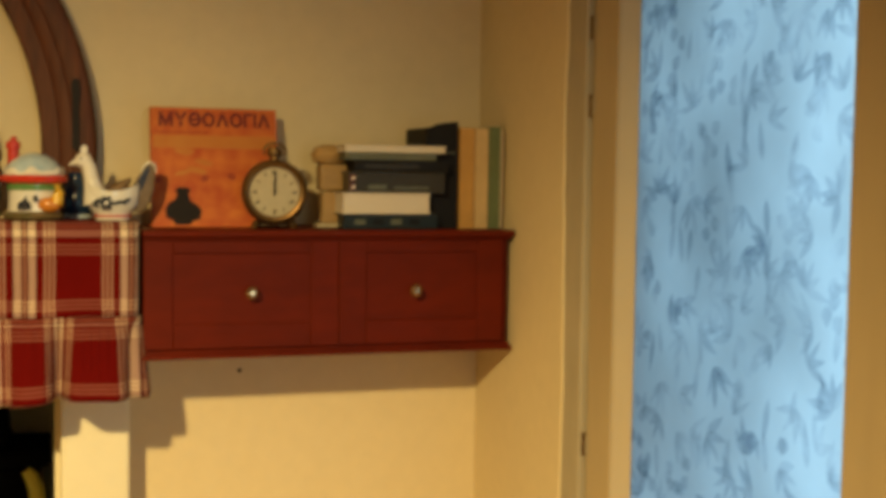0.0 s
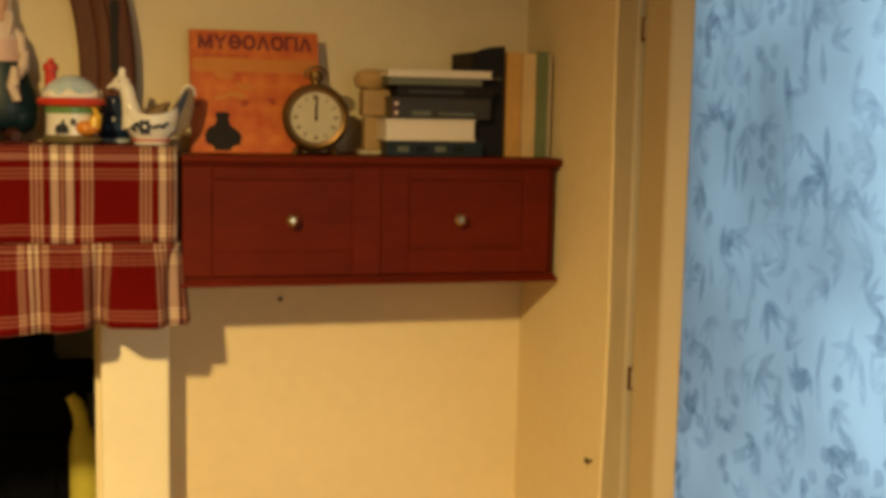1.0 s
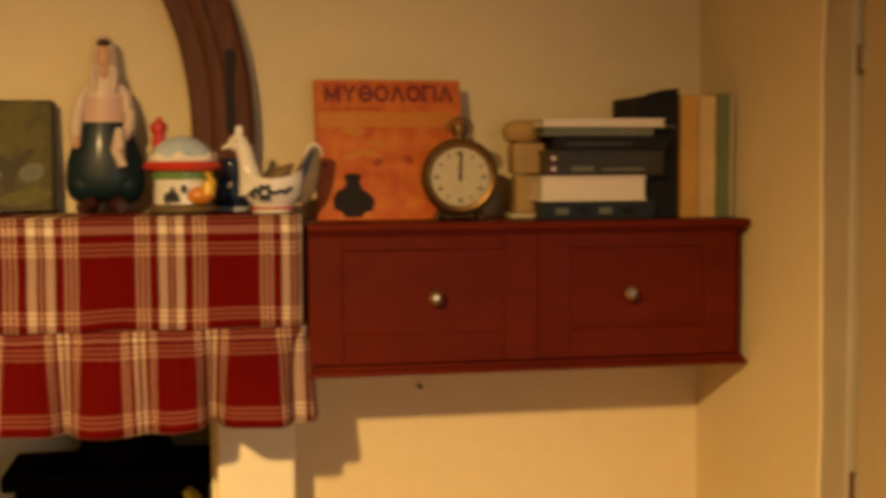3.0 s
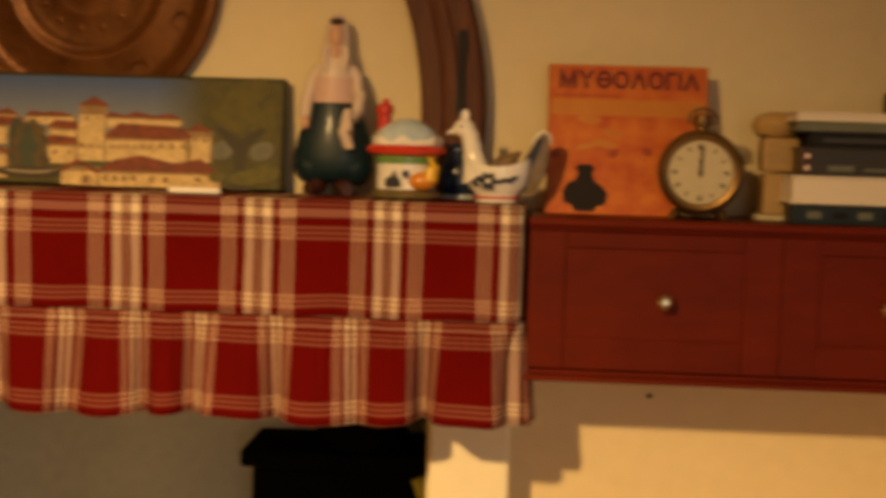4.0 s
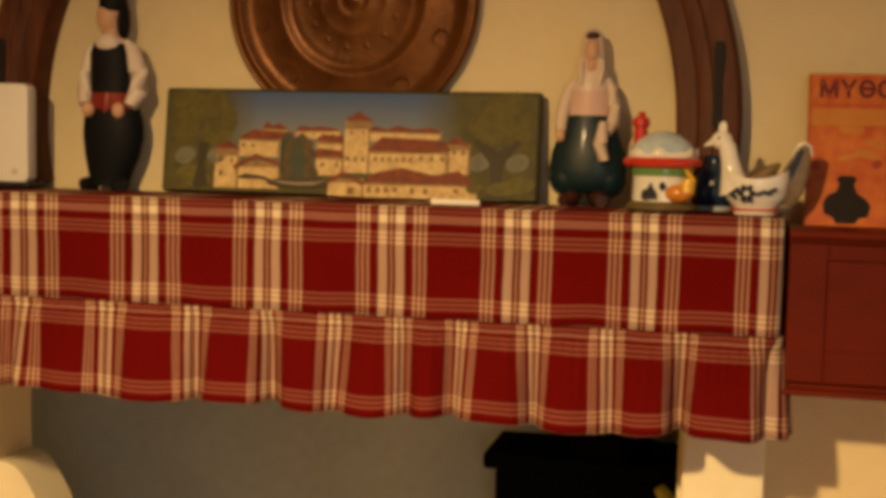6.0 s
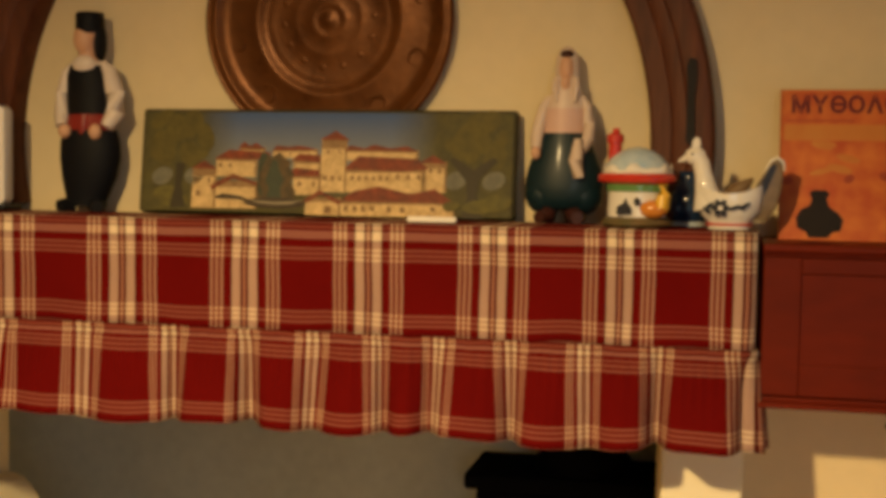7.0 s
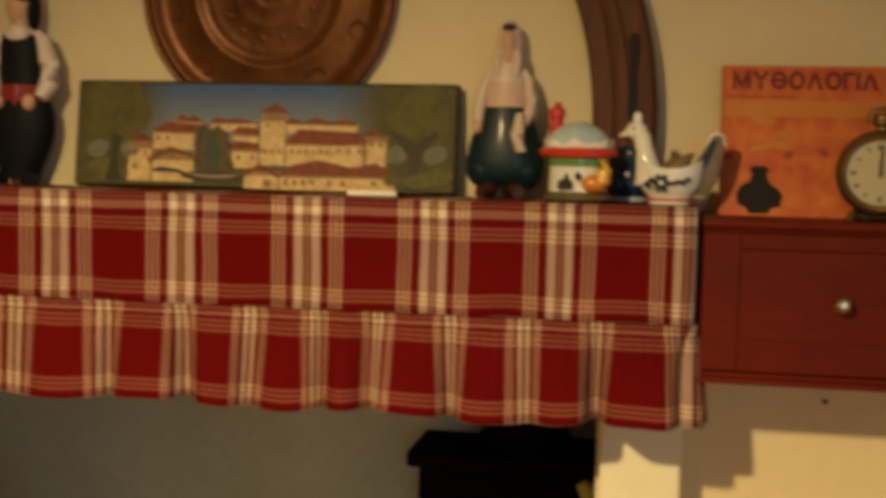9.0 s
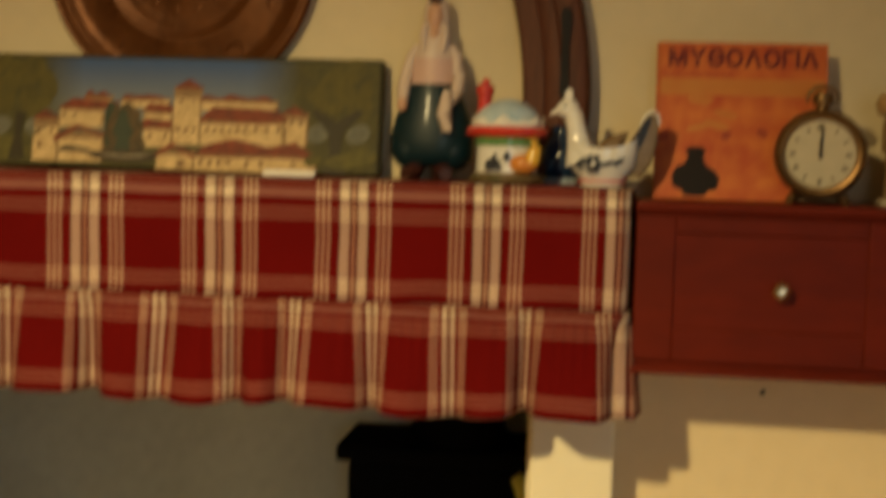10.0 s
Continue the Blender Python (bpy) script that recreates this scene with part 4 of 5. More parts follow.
# woman: 0 teal, 1 rose, 2 white, 3 flesh, 4 dark
figurine("woman_figurine", (0.009, 2.180, MANTEL + 0.0005), "painted wooden figurine of a woman in teal breeches and white scarf",
         [(-0.004, 0, 0.018, 0.030, 0.018, 0), (0.001, 0, 0.024, 0.050, 0.026, 0), (0.001, 0, 0.036, 0.057, 0.030, 0), (0.001, 0, 0.054, 0.0585, 0.031, 0), (0.001, 0, 0.078, 0.055, 0.029, 0),
          (0.001, 0, 0.102, 0.046, 0.025, 0), (0, 0, 0.132, 0.034, 0.021, 0), (0, 0, 0.134, 0.031, 0.021, 1), (0.001, 0, 0.152, 0.031, 0.021, 1), (0.001, 0, 0.168, 0.031, 0.020, 1), (0.001, 0, 0.170, 0.031, 0.020, 2),
          (0.002, 0, 0.182, 0.027, 0.018, 2), (0.002, 0.001, 0.194, 0.021, 0.016, 2), (0.002, 0.002, 0.208, 0.0180, 0.014, 2), (0.002, 0.003, 0.228, 0.0180, 0.014, 2), (0.002, 0.004, 0.245, 0.0160, 0.013, 2), (0.002, 0.004, 0.256, 0.010, 0.009, 2), (0.002, 0.004, 0.2605, 0.002, 0.002, 2)],
         [([(-0.021, -0.001, 0.184), (-0.030, -0.003, 0.170), (-0.036, -0.006, 0.146), (-0.040, -0.012, 0.124), (-0.039, -0.021, 0.108)], [0.007, 0.0085, 0.0095, 0.0095, 0.0075], 2),
          ([(0.024, -0.001, 0.184), (0.032, -0.003, 0.170), (0.037, -0.006, 0.146), (0.037, -0.014, 0.122), (0.029, -0.024, 0.108)], [0.007, 0.0085, 0.0095, 0.010, 0.008], 2),
          ([(0.025, -0.027, 0.122), (0.021, -0.033, 0.092), (0.026, -0.034, 0.066)], [0.007, 0.0105, 0.008], 2),
          ([(-0.012, -0.008, 0.212), (-0.0135, -0.014, 0.198), (-0.011, -0.018, 0.176)], [0.005, 0.0055, 0.0025], 2),
          ([(0.016, -0.008, 0.212), (0.0175, -0.014, 0.198), (0.016, -0.018, 0.176)], [0.005, 0.0055, 0.0025], 2),
          ([(-0.024, -0.004, 0.024), (-0.026, -0.008, 0.007), (-0.034, -0.022, 0.007)], [0.020, 0.015, 0.009], 4), ([(0.020, -0.004, 0.024), (0.021, -0.008, 0.007), (0.024, -0.023, 0.007)], [0.020, 0.015, 0.009], 4)],
         [TEAL, ROSE, SHAWL, SKIN, HAIR], 1.022,
         extra=((-0.028, 0, 0.040, 0.0295, 0.026, 0.029, 0), (0.030, 0, 0.040, 0.0295, 0.026, 0.029, 0), (0.002, -0.004, 0.226, 0.0118, 0.013, 0.021, 3), (0.002, -0.006, 0.204, 0.0080, 0.0115, 0.014, 3),
                (0.002, -0.001, 0.2475, 0.0110, 0.0120, 0.0075, 4), (-0.039, -0.023, 0.102, 0.0075, 0.0065, 0.010, 3)))
# man: 0 black, 1 red, 2 white, 3 flesh, 4 hair
figurine("man_figurine", (-0.780, 2.180, MANTEL + 0.0005), "painted wooden figurine of a man in black waistcoat and red sash",
         [(-0.006, 0, 0.006, 0.036, 0.022, 0), (-0.004, 0, 0.015, 0.034, 0.022, 0), (-0.002, 0, 0.030, 0.039, 0.025, 0), (0.001, 0, 0.055, 0.047, 0.028, 0), (0.003, 0, 0.085, 0.052, 0.030, 0),
          (0.003, 0, 0.110, 0.051, 0.029, 0), (0.002, 0, 0.130, 0.046, 0.026, 0), (0.001, 0, 0.132, 0.038, 0.025, 1), (0.001, 0, 0.155, 0.036, 0.023, 1), (0, 0, 0.157, 0.036, 0.022, 0),
          (0, 0, 0.190, 0.037, 0.022, 0), (-0.001, 0, 0.218, 0.036, 0.022, 0), (-0.001, 0, 0.234, 0.030, 0.019, 0), (-0.001, 0, 0.241, 0.022, 0.016, 2), (-0.001, 0, 0.252, 0.014, 0.013, 3),
          (-0.002, 0, 0.262, 0.018, 0.017, 3), (-0.001, 0, 0.285, 0.021, 0.020, 3), (0.002, 0.001, 0.296, 0.023, 0.021, 4), (0.002, 0.001, 0.316, 0.023, 0.021, 4), (0.002, 0.001, 0.319, 0.021, 0.019, 4)],
         [([(-0.026, 0, 0.236), (-0.036, 0, 0.222), (-0.043, -0.002, 0.190), (-0.045, -0.006, 0.155), (-0.039, -0.018, 0.136)], [0.006, 0.0105, 0.0125, 0.0125, 0.009], 2),
          ([(0.024, 0, 0.238), (0.036, 0, 0.226), (0.047, -0.001, 0.190), (0.050, -0.004, 0.158), (0.040, -0.016, 0.134)], [0.007, 0.012, 0.016, 0.0165, 0.011], 2),
          ([(0.001, -0.012, 0.152), (0.001, -0.016, 0.136), (0.001, -0.022, 0.116)], [0.014, 0.013, 0.005], 1),
          ([(-0.026, -0.008, 0.009), (-0.036, -0.030, 0.008)], [0.014, 0.010], 0), ([(0.018, -0.008, 0.009), (0.030, -0.030, 0.008)], [0.015, 0.010], 0)],
         [BLACKCLOTH, SASH, WHITEENAMEL, SKIN, BLACKCLOTH], 1.02,
         extra=((-0.029, -0.024, 0.128, 0.011, 0.009, 0.012, 3), (0.024, -0.024, 0.127, 0.011, 0.009, 0.013, 3), (-0.001, -0.012, 0.234, 0.021, 0.011, 0.016, 2), (0.018, 0.004, 0.272, 0.0095, 0.016, 0.033, 4), (-0.003, -0.009, 0.276, 0.0180, 0.013, 0.024, 3)))


# ---- cottage ornament ----
def cottage():
    t = thing("cottage_ornament", (0.126, 2.085, MANTEL + 0.0005), "glazed round cottage ornament with red eaves and blue dome roof", "ornament")
    part("base", loft([(0, 0, 0, 0.046, 0.040), (0, 0, 0.004, 0.050, 0.044), (0, 0, 0.010, 0.048, 0.042), (0, 0, 0.014, 0.042, 0.037)]), MOSSGLAZE, t, "brownish green base", smooth=True)
    part("wall", loft([(0, 0, 0.010, 0.042, 0.037), (0, 0, 0.046, 0.041, 0.036), (0, 0, 0.060, 0.043, 0.038)]), GLAZE, t, "white glazed wall", smooth=True)
    part("frieze", loft([(0, 0, 0.050, 0.0432, 0.0385), (0, 0, 0.060, 0.0445, 0.0395), (0, 0, 0.063, 0.044, 0.039)]), GLAZEGREEN, t, "green glazed band", smooth=True)
    part("roof_rim", loft([(0, 0, 0.060, 0.046, 0.041), (0, 0, 0.064, 0.055, 0.049), (0, 0, 0.070, 0.057, 0.050), (0, 0, 0.075, 0.053, 0.046), (0, 0, 0.076, 0.044, 0.038)]), GLAZERED, t, "red glazed eaves", smooth=True)
    part("roof", loft([(0, 0, 0.072, 0.049, 0.042), (0, 0, 0.085, 0.046, 0.040), (0, 0, 0.098, 0.037, 0.032), (0, 0, 0.107, 0.024, 0.021), (0, 0, 0.112, 0.010, 0.009), (0, 0, 0.113, 0.002, 0.002)]), GLAZEBLUE, t, "pale blue dome roof", smooth=True)
    bm, n = bmesh.new(), 40
    low, high = [], []
    for k in range(n):
        a = 2 * math.pi * k / n
        z = 0.085 + 0.004 * math.sin(7 * a) + 0.003 * math.sin(11 * a + 1)
        r = 1.035 - (z - 0.072) * 7.5 * 0.1
        low.append(bm.verts.new((0.0505 * math.cos(a), 0.0435 * math.sin(a), 0.0745)))
        high.append(bm.verts.new((0.0475 * r * math.cos(a), 0.0410 * r * math.sin(a), z)))
    for k in range(n):
        bm.faces.new((low[k], low[(k + 1) % n], high[(k + 1) % n], high[k]))
    part("snow_edge", bm, GLAZE, t, "white glazed wavy edge over the eaves", smooth=True).modifiers.new("thickness", "SOLIDIFY").thickness = 0.0016
    ch = part("chimney", loft([(-0.033, 0.012, 0.075, 0.010, 0.010), (-0.033, 0.012, 0.118, 0.0095, 0.0095), (-0.033, 0.012, 0.120, 0.0125, 0.0125), (-0.033, 0.012, 0.130, 0.012, 0.012), (-0.033, 0.012, 0.134, 0.006, 0.006)], 14), GLAZERED, t, "red glazed chimney", smooth=True)
    part("chimney_pot", loft([(-0.032, 0.012, 0.132, 0.0055, 0.0055), (-0.032, 0.012, 0.140, 0.005, 0.005)], 10), GLAZERED, ch, smooth=True)
    part("door", prism([(-0.026, 0.018), (-0.004, 0.018), (-0.005, 0.028), (-0.010, 0.033), (-0.013, 0.041), (-0.017, 0.033), (-0.025, 0.029)], -0.0405, -0.033), GLAZEBLACK, t, "black painted door")
    part("window", disc(0.003, 0.036, 0.0045, 0.006, -0.041, -0.033, n=12), GLAZEBLACK, t, "black painted window")
    an = part("animal_shape", ball(0.026, -0.034, 0.026, 0.020, 0.013, 0.013), GLAZEORANGE, t, "orange glazed lump beside the door", smooth=True)
    part("neck_shape", tube([(0.036, -0.036, 0.028), (0.040, -0.036, 0.046), (0.039, -0.037, 0.061)], [0.011, 0.009, 0.008]), GLAZEYELLOW, an, smooth=True)


cottage()


def blue_vase():
    t = thing("blue_vase", (0.198, 2.150, MANTEL + 0.0005), "small dark navy glazed vase", "vase")
    part("vase_body", lathe([(0, 0), (0.020, 0), (0.024, 0.006), (0.029, 0.028), (0.026, 0.050), (0.017, 0.066), (0.014, 0.074), (0.016, 0.080), (0.012, 0.080), (0.010, 0.070), (0, 0.060)], 32), NAVY, t, smooth=True)
    part("foot", lathe([(0, 0), (0.026, 0), (0.026, 0.006), (0.020, 0.009), (0, 0.009)], 32), GLAZEBLUE, t, "pale blue foot ring", smooth=True)


blue_vase()


def hen_dish():
    t = thing("hen_dish", (0.255, 2.068, MANTEL + 0.0005), "white glazed hen-shaped dish with dark painted flowers", "dish")
    n, rows = 32, []
    bm = bmesh.new()
    prof = [(0.55, 0.004), (0.62, 0.0), (0.60, 0.008), (0.72, 0.014), (0.93, 0.026), (1.0, 0.040), (0.98, 0.050), (0.92, 0.049), (0.80, 0.030), (0.5, 0.016), (0.0, 0.014)]
    for r, z in prof:
        rows.append([])
        for k in range(n):
            a = 2 * math.pi * k / n
            lift = 0.014 * max(0, math.cos(a)) ** 2 + 0.020 * max(0, -math.cos(a)) ** 3 if z > 0.035 else 0
            rows[-1].append(bm.verts.new((0.046 * r * math.cos(a), 0.030 * r * math.sin(a), z + lift)))
    for a, b in zip(rows, rows[1:]):
        for k in range(n):
            bm.faces.new((a[k], a[(k + 1) % n], b[(k + 1) % n], b[k]))
    bm.faces.new(rows[0][::-1])
    bmesh.ops.remove_doubles(bm, verts=bm.verts, dist=1e-5)
    part("bowl", bm, GLAZE, t, smooth=True)
    part("foot_band", loft([(0, 0, 0.0055, 0.0325, 0.0200), (0, 0, 0.0085, 0.0325, 0.0200)]), GLAZERED, t, "dark red painted foot line", smooth=True)
    nk = part("neck", tube([(-0.026, 0, 0.030), (-0.032, 0, 0.054), (-0.036, 0, 0.074), (-0.040, 0, 0.092), (-0.046, 0, 0.102)], [0.024, 0.016, 0.0125, 0.0120, 0.010], seg=18), GLAZE, t, smooth=True)
    part("head", ball(-0.048, 0, 0.101, 0.015, 0.0115, 0.013), GLAZE, nk, smooth=True)
    part("beak", tube([(-0.059, 0, 0.099), (-0.072, 0, 0.093)], [0.006, 0.001]), GLAZE, nk, "white glazed beak", smooth=True)
    part("comb", prism([(-0.054, 0.108), (-0.052, 0.124), (-0.047, 0.128), (-0.042, 0.124), (-0.042, 0.108)], -0.003, 0.003), GLAZE, nk)
    part("eye", ball(-0.052, -0.0105, 0.104, 0.002, 0.0015, 0.002, u=10, v=6), GLAZEBLACK, nk)
    fan = [(0.034, 0.014), (0.026, 0.040), (0.040, 0.060), (0.048, 0.082), (0.055, 0.095), (0.063, 0.099), (0.070, 0.094), (0.072, 0.080), (0.070, 0.055), (0.063, 0.030), (0.050, 0.012)]
    bm = prism(fan, -0.002, 0.020)
    bmesh.ops.bevel(bm, geom=[e for e in bm.edges if abs(e.verts[0].co.y - e.verts[1].co.y) < 1e-5], offset=0.004, segments=3, affect="EDGES", profile=0.5)
    tail = part("tail", bm, TANGLAZE, t, "tan glazed fan tail", smooth=True)
    part("tail_stripe", prism([(0.024, 0.038), (0.034, 0.050), (0.043, 0.068), (0.052, 0.086), (0.060, 0.093), (0.062, 0.088), (0.057, 0.074), (0.050, 0.056), (0.042, 0.042), (0.030, 0.033)], -0.0045, 0.002), GLAZEBLACK, tail, "black painted tail feather")
    part("tail_rim", tube([(0.048, 0.004, 0.083), (0.056, 0.004, 0.0955), (0.063, 0.004, 0.0992), (0.070, 0.004, 0.0942), (0.0725, 0.004, 0.082)], [0.002, 0.0034, 0.0036, 0.0034, 0.002]), GLAZE, tail, "white glazed rim", smooth=True)
    for cx, cz in ((-0.012, 0.030),):
        f = part("painted_flower", disc(cx, cz, 0.0035, 0.0035, -0.0306, -0.0270, n=10), GLAZE, t)
        for k in range(6):
            a = k * math.pi / 3
            part("petal", disc(cx + 0.0078 * math.cos(a), cz + 0.0078 * math.sin(a), 0.0052, 0.0042, -0.0301, -0.0260, n=10, turn=a), GLAZEBLACK, f)
    for x, z, a, y in ((-0.027, 0.033, 0.6, -0.0256), (-0.030, 0.026, -0.6, -0.0235), (0.006, 0.030, 0.3, -0.0300), (0.015, 0.031, -0.4, -0.0285), (0.022, 0.034, 0.5, -0.0270)):
        part("painted_leaf", disc(x, z, 0.0072, 0.0030, y - 0.0006, y + 0.004, n=10, turn=a), GLAZEBLACK, t)
    return t


hen_dish()


def seed_pods():
    for k, (x, y, z, a) in enumerate(((0.268, 2.070, MANTEL + 0.056, 50), (0.256, 2.074, MANTEL + 0.048, 35), (0.276, 2.066, MANTEL + 0.046, 70))):
        t = part("wooden_pod", loft([(0, 0, -0.022, 0.002, 0.002), (0, 0, -0.016, 0.008, 0.006), (0, 0, 0.0, 0.010, 0.008), (0, 0, 0.014, 0.007, 0.006), (0, 0, 0.024, 0.002, 0.002)], 14), TAN, None, smooth=True)
        t.matrix_world = pose(x, y, z, 0, a, 20 * k)
        tagged(t, "dry brown pod lying in the hen dish", "pod", "pods in the dish")


seed_pods()


def chalk_stick():
    bm = tube([(0, 0, 0), (0.001, 0, 0), (0.071, 0, 0), (0.072, 0, 0)], [0.0040, 0.0046, 0.0046, 0.0040], seg=16)
    ob = part("chalk_stick", bm, CHALK, None, smooth=True)
    ob.matrix_world = pose(-0.196, 2.028, MANTEL + 0.0050, 0, 0, -3)
    tagged(ob, "short white stick of chalk on the mantel cloth", "chalk")


chalk_stick()


def router():
    t = thing("router", (-0.955, 2.135, MANTEL + 0.0005), "white plastic upright router with rounded corners on a black foot", "router")
    part("foot", block(-0.045, 0.062, -0.025, 0.03, 0, 0.010, 0.003), BLACKPLASTIC, t, "black plastic foot")
    bm = block(-0.06, 0.054, -0.012, 0.016, 0.008, 0.170)
    es = [e for e in bm.edges if abs(e.verts[0].co.y - e.verts[1].co.y) > 0.01]
    bmesh.ops.bevel(bm, geom=es, offset=0.012, segments=5, affect="EDGES", profile=0.5)
    bmesh.ops.bevel(bm, geom=[e for e in bm.edges if abs(e.verts[0].co.y - e.verts[1].co.y) < 0.001], offset=0.003, segments=2, affect="EDGES", profile=0.5)
    body = part("casing", bm, ROUTER, t, smooth=True)
    part("badge", disc(0.030, 0.026, 0.006, 0.006, -0.0126, -0.011), PAPER, body, "small grey badge")


router()


# ---- things on the cabinet ----
def mythology_book():
    t = thing("picture_book", (0.326, 2.116, BOX + 0.0005), "orange hardback picture book with a black vase on its cover", "book", rx=-14)
    w, h, d = 0.228, 0.222, 0.020
    part("page_block", block(0.004, w - 0.003, 0.003, d - 0.003, 0.003, h - 0.003), PAGESV, t, "cream page edges")
    c = part("front_cover", block(0, w, 0, 0.003, 0, h, 0.001), ORANGE, t, "orange printed cover")
    part("back_cover", block(0, w, d - 0.003, d, 0, h, 0.001), ORANGE, t)
    part("spine", block(-0.0015, 0.0035, 0, d, 0, h, 0.001), ORANGE, t)
    part("printed_band", block(0.004, w - 0.004, -0.0003, 0.001, 0.146, 0.170), YELLOWPRINT, c, "yellow printed band")
    part("printed_band", block(0.008, 0.10, -0.0003, 0.001, 0.1745, 0.1765), RUST, c, "thin dark printed line")
    lettering("\u039c\u03a5\u0398\u039f\u039b\u039f\u0393\u0399\u0391", MAROON, c, (0.014, -0.0004, 0.1865), 0.202, 0.027)
    vase = [(0.040, 0.004), (0.066, 0.004), (0.072, 0.012), (0.083, 0.014), (0.087, 0.030), (0.080, 0.040), (0.068, 0.048), (0.064, 0.060), (0.068, 0.068), (0.062, 0.073), (0.046, 0.073),
            (0.040, 0.068), (0.044, 0.060), (0.040, 0.050), (0.028, 0.044), (0.022, 0.032), (0.024, 0.018), (0.036, 0.012)]
    part("printed_vase", prism(vase, -0.0006, 0.001), INK, c, "black printed vase silhouette")
    for x, z in ((0.094, 0.090), (0.142, 0.094), (0.010, 0.086)):
        part("printed_spot", disc(x, z, 0.008, 0.006, -0.0005, 0.001, n=9, turn=x * 40), RUST, c)
    rng = random.Random(8)
    for k in range(5):
        x, z = rng.uniform(0.02, 0.18), rng.uniform(0.10, 0.14)
        part("printed_brushstroke", disc(x, z, rng.uniform(0.014, 0.03), rng.uniform(0.003, 0.006), -0.0003 - 0.00003 * k, 0.001, n=14, turn=rng.uniform(-0.3, 0.3)), YELLOWPRINT, c)


mythology_book()


def table_clock():
    t = thing("table_clock", (0.534, 2.066, BOX + 0.0005), "round aged bronze pocket-watch style table clock at twelve", "clock", rz=-6)
    z = 0.065
    case = turned(lathe([(0, -0.016), (0.040, -0.016), (0.054, -0.010), (0.0585, 0.0), (0.0575, 0.010), (0.0545, 0.0155), (0.0500, 0.0180), (0.0450, 0.0165), (0.0435, 0.012), (0, 0.012)], 56), pose(0, 0, z, 90))
    part("case", case, OLDBRASS, t, smooth=True)
    dial = part("dial", turned(lathe([(0, 0.012), (0.0436, 0.012), (0.0436, 0.0135), (0, 0.0135)], 48), pose(0, 0, z, 90)), DIAL, t, "cream dial")
    for k in range(12):
        a = math.pi / 2 - k * math.pi / 6
        x, zz = 0.0350 * math.cos(a), z + 0.0350 * math.sin(a)
        bm = bmesh.new()
        for j in range(1 + (k % 3 == 0) + (k % 4 == 0)):
            o = (j - 0.5) * 0.0026
            dx, dz = -math.sin(a) * o, math.cos(a) * o
            tube([(x - 0.0036 * math.cos(a) + dx, -0.0140, zz - 0.0036 * math.sin(a) + dz), (x + 0.0036 * math.cos(a) + dx, -0.0140, zz + 0.0036 * math.sin(a) + dz)], 0.0009, bm, 6)
        part("numeral_bar", bm, INK, dial)
    part("hour_hand", prism([(-0.0016, z - 0.004), (0.0016, z - 0.004), (0.0022, z + 0.016), (0, z + 0.024), (-0.0022, z + 0.016)], -0.0150, -0.0143), INK, dial)
    part("minute_hand", prism([(-0.0012, z - 0.007), (0.0012, z - 0.007), (0.0030, z + 0.033), (0.0014, z + 0.036), (-0.0002, z + 0.034)], -0.0158, -0.0152), INK, dial)
    part("hand_boss", turned(lathe([(0, 0.0135), (0.003, 0.0135), (0.003, 0.0165), (0, 0.017)], 14), pose(0, 0, z, 90)), INK, dial, smooth=True)
    part("crown", lathe([(0, z + 0.056), (0.009, z + 0.056), (0.008, z + 0.062), (0.0125, z + 0.064), (0.0135, z + 0.070), (0.0125, z + 0.077), (0.008, z + 0.080), (0, z + 0.081)], 24), OLDBRASS, t, "worn bronze winding crown", smooth=True)
    bow = [(0.019 * math.cos(a), 0.0, z + 0.072 + 0.015 * math.sin(a)) for a in [math.pi * (1.12 - 1.24 * k / 18) for k in range(19)]]
    part("bow", tube(bow, 0.0028, seg=10), OLDBRASS, t, smooth=True)
    for sx in (-1, 1):
        part("foot", tube([(sx * 0.030, 0.004, 0.012), (sx * 0.036, 0.006, 0.0), ], [0.007, 0.006]), OLDBRASS, t, smooth=True)
        part("side_screw", ball(sx * 0.0485, -0.0172, z + (0.004 if sx < 0 else -0.006), 0.0026, 0.002, 0.0026, u=10, v=6), OLDBRASS, t)
    part("stand", block(-0.03, 0.03, 0.014, 0.045, 0.0, 0.012, 0.004), OLDBRASS, t)


table_clock()


def wooden_figure():
    t = thing("wooden_ornament", (0.645, 2.12, BOX + 0.0005), "small turned pale wood ornament with a round cap", "ornament")
    part("foot", block(-0.026, 0.034, -0.03, 0.03, 0, 0.008, 0.002), DIAL, t, "white card under the ornament")
    part("lower_block", block(-0.016, 0.03, -0.022, 0.022, 0.008, 0.066, 0.004), WOOD, t)
    part("upper_block", block(-0.020, 0.03, -0.024, 0.024, 0.068, 0.116, 0.005), WOOD, t)
    part("cap", loft([(0, 0, 0.116, 0.020, 0.02), (0, 0, 0.121, 0.030, 0.028), (0, 0, 0.134, 0.034, 0.032), (0, 0, 0.146, 0.028, 0.026), (0, 0, 0.152, 0.012, 0.011)]), WOOD, t, "rounded wooden cap", smooth=True)


wooden_figure()


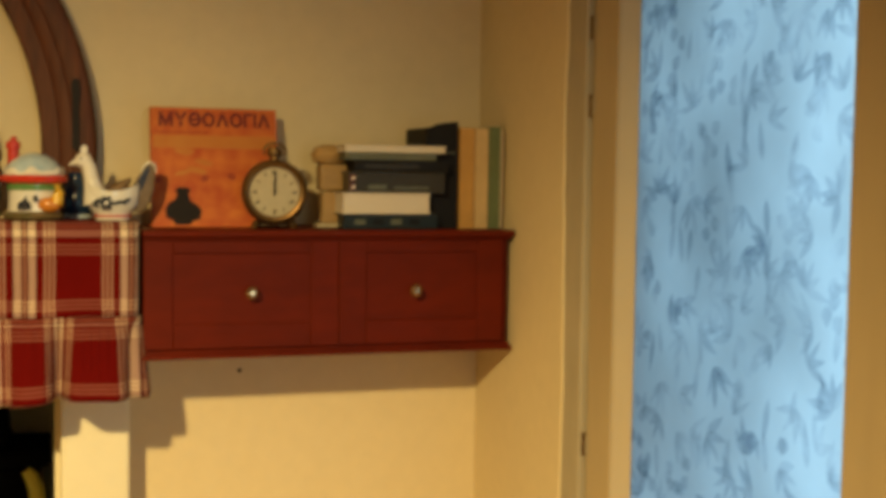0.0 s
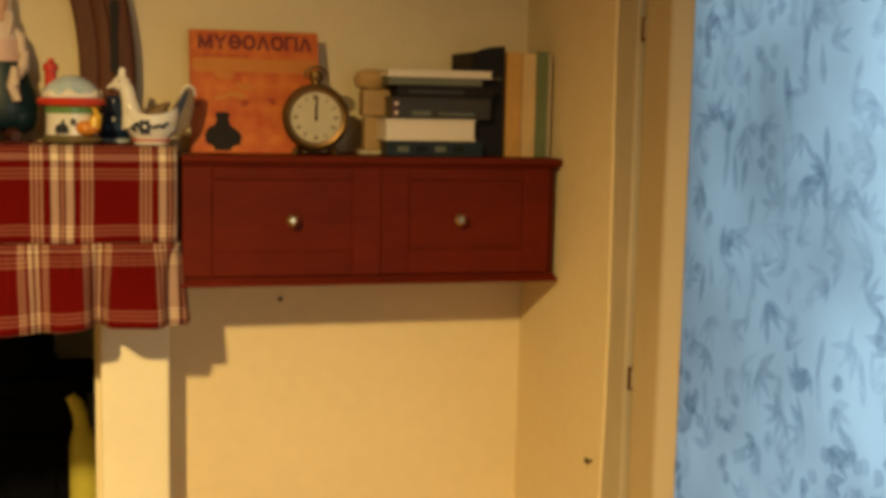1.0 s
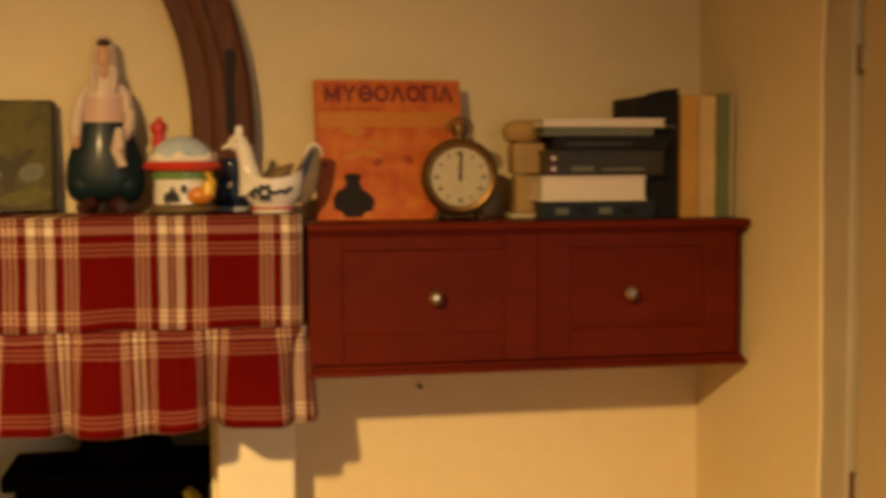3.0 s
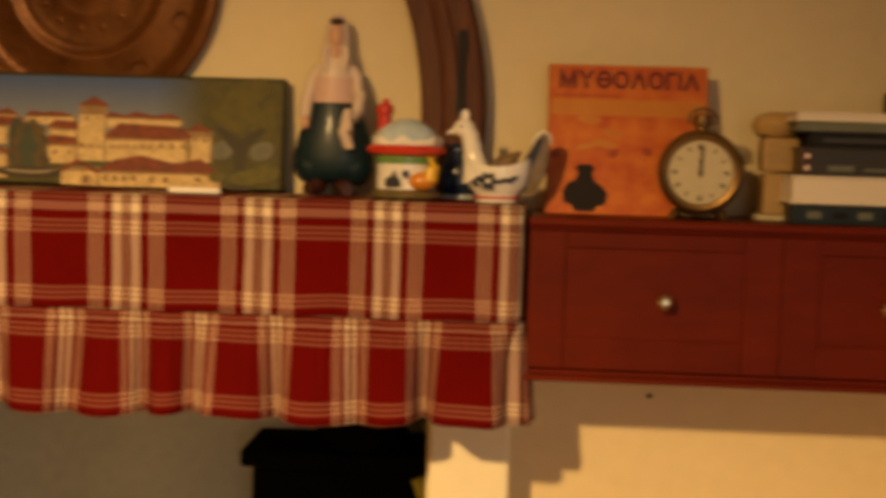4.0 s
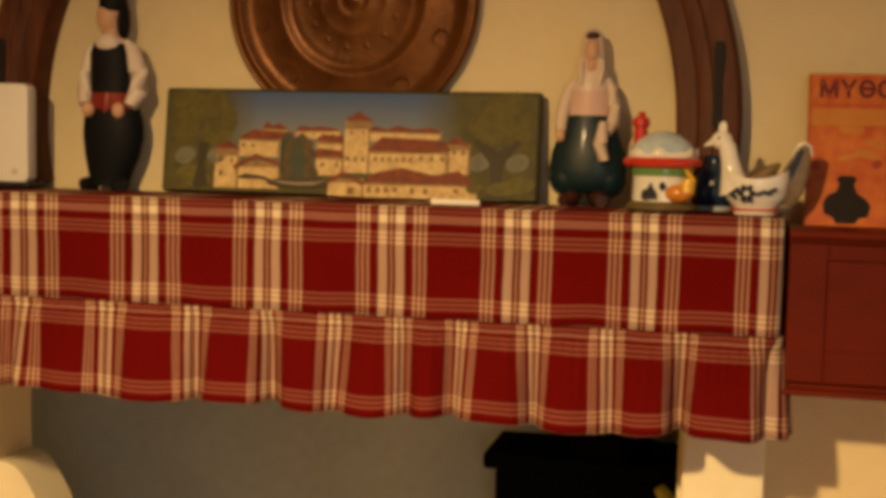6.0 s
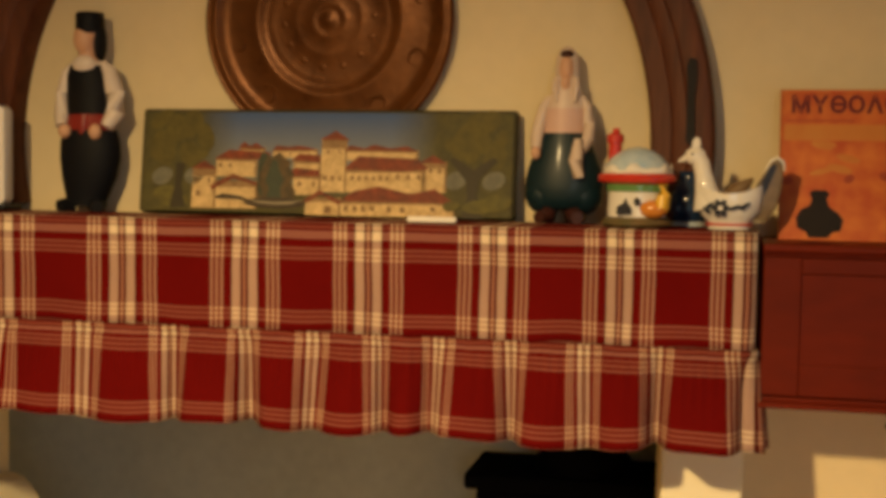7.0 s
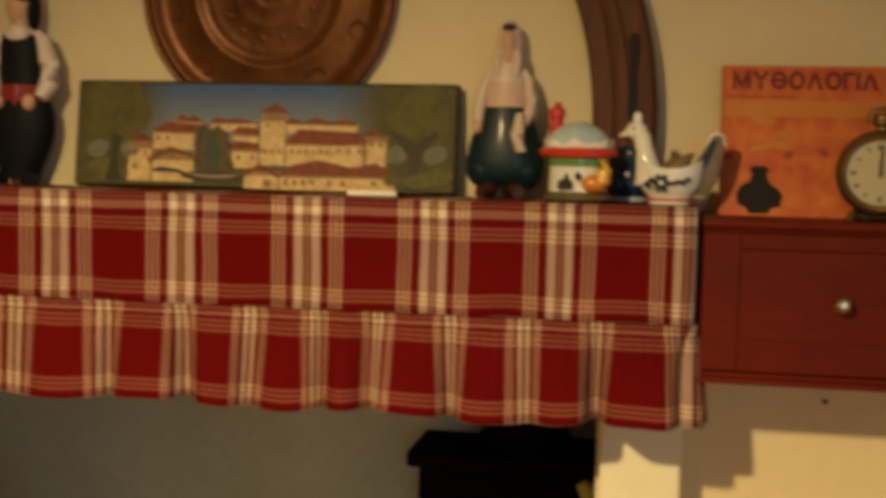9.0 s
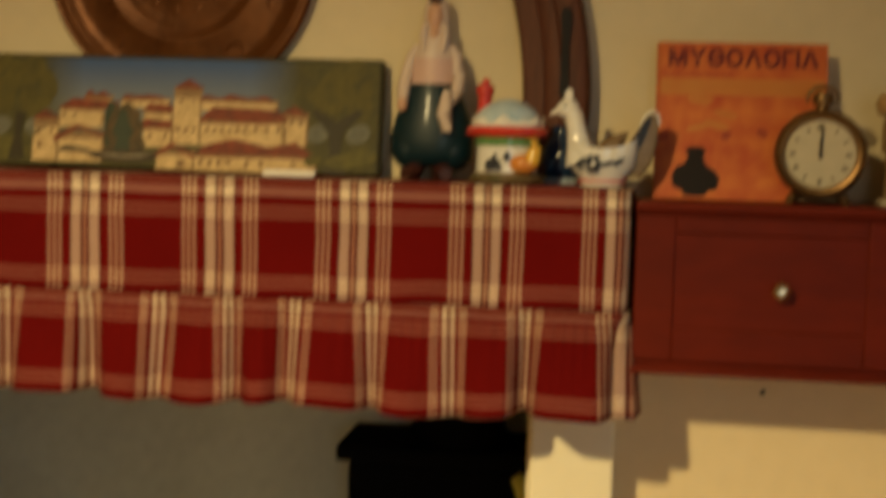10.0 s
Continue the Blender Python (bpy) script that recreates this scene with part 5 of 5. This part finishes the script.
def flat_book(x, y, z, w, d, h, colour, label, turn=0.0, pages=True, name="book", edge=None):
    """A volume lying flat, its fore-edge to the room."""
    t = thing(name, (x, y, z), label, name if name == "book" else "case", "books stacked on the cabinet", rz=turn)
    c = min(0.003, h * 0.16)
    part("page_block" if pages else "tray", block(0.003, w - 0.002, 0.003, d - 0.002, c, h - c), edge or (PAPER if pages else colour), t)
    part("lower_cover", block(0, w, 0, d, 0, c, 0.0007), colour, t)
    part("upper_cover", block(0, w, 0, d, h - c, h, 0.0007), colour, t)
    part("spine", block(0, w, d - 0.003, d, c, h - c) if pages else block(0, w, -0.0006, 0.003, c, h - c), colour, t)
    return t


C_TEAL = cover("dark_teal_cover", (0.009, 0.016, 0.019))
C_WHITE = cover("white_cover", (0.66, 0.58, 0.45))
C_BLACK = cover("black_cover", (0.004, 0.0035, 0.005), 0.7)
C_BROWN = cover("brown_black_cover", (0.032, 0.026, 0.012), 0.32)
C_GREY = cover("grey_green_cover", (0.12, 0.125, 0.085))
WHITEPAGES = mat("white_pages", (0.66, 0.58, 0.46), 0.85, grain=160, vary=0.08, bump=0.3, stretch=(0.2, 0.2, 6))
z = BOX + 0.0005
b1 = flat_book(0.654, 2.035, z, 0.176, 0.135, 0.027, C_TEAL, "dark teal book lying flat on the cabinet", pages=False)
for k in range(4):
    part("spine_label_bar", block(0.020 + 0.034 * k, 0.040 + 0.034 * k, -0.0010, 0.001, 0.008, 0.018), C_BLACK if k % 2 else C_GREY, b1)
z += 0.0275
b2 = flat_book(0.650, 2.030, z, 0.166, 0.13, 0.038, C_WHITE, "thick white paperback with pale pages lying flat", 1.0, edge=WHITEPAGES)
z += 0.0385
b3 = flat_book(0.662, 2.032, z, 0.180, 0.13, 0.038, C_BROWN, "dark brown boxed case lying flat in the stack", pages=False, name="disc_case")
for zz in (0.010, 0.026):
    part("red_badge", block(0.002, 0.012, -0.0012, 0.001, zz - 0.006, zz + 0.006), MAROON, b3)
    part("white_badge", disc(0.008, zz, 0.0035, 0.0035, -0.0018, 0.001, n=12), C_WHITE, b3)
part("spine_title_bar", block(0.036, 0.070, -0.0010, 0.001, 0.006, 0.014), C_GREY, b3)
part("spine_title_bar", block(0.084, 0.150, -0.0010, 0.001, 0.007, 0.011), C_GREY, b3)
z += 0.0385
b4 = flat_book(0.672, 2.034, z, 0.176, 0.13, 0.020, C_BLACK, "black disc case lying flat in the stack", -1.5, pages=False, name="disc_case")
part("spine_title_bar", block(0.020, 0.120, -0.0010, 0.001, 0.006, 0.012), C_BROWN, b4)
z += 0.0205
b5 = flat_book(0.655, 2.030, z, 0.170, 0.13, 0.013, C_GREY, "thin grey-green book lying flat in the stack", pages=False)
z += 0.0135
b6 = flat_book(0.652, 2.026, z, 0.192, 0.135, 0.013, C_WHITE, "thin white book on top of the stack", 0.8, edge=WHITEPAGES)


def upright_book(x, y, w, d, h, colour, label, lean=0.0, slant=0.0, name="book"):
    """A volume standing with its spine to the room."""
    t = new(name)
    t.matrix_world = pose(x, y, BOX + 0.0008, 0, lean, 0)
    tagged(t, label, "book" if name == "book" else "file box", "books standing on the cabinet")
    c = min(0.003, w * 0.15)
    part("page_block", block(c, w - c, 0.004, d - 0.003, 0.003, h - 0.004 - slant), PAGESV if name == "book" else colour, t)
    part("left_cover", block(0, c, 0, d, 0, h - slant, 0.0006), colour, t)
    part("right_cover", block(w - c, w, 0, d, 0, h, 0.0006), colour, t)
    sp = part("spine", prism([(c, 0), (w - c, 0), (w - c, h), (w * 0.55, h - slant * 0.2), (c, h - slant)], 0, 0.004), colour, t)
    return t, sp


C_TAN = cover("orange_tan_cover", (0.50, 0.27, 0.07))
C_CREAM = cover("cream_tan_cover", (0.56, 0.39, 0.18))
C_GREEN = cover("sage_green_cover", (0.13, 0.16, 0.07))
C_PALE = cover("pale_cover", (0.62, 0.50, 0.32))
tb, sb = upright_book(0.816, 2.062, 0.061, 0.14, 0.198, C_BLACK, "black file box with a sloping top standing upright", slant=0.012, name="file_box")
part("spine_label_bar", block(0.020, 0.056, -0.001, 0.001, 0.138, 0.141), C_GREY, sb)
upright_book(0.8790, 2.055, 0.028, 0.13, 0.187, C_TAN, "orange-tan book standing upright")
upright_book(0.9078, 2.052, 0.026, 0.13, 0.187, C_CREAM, "cream-tan book standing upright")
upright_book(0.9345, 2.050, 0.022, 0.13, 0.190, C_GREEN, "sage green book standing upright")
upright_book(0.9572, 2.056, 0.007, 0.12, 0.185, C_PALE, "thin pale booklet standing against the wall")
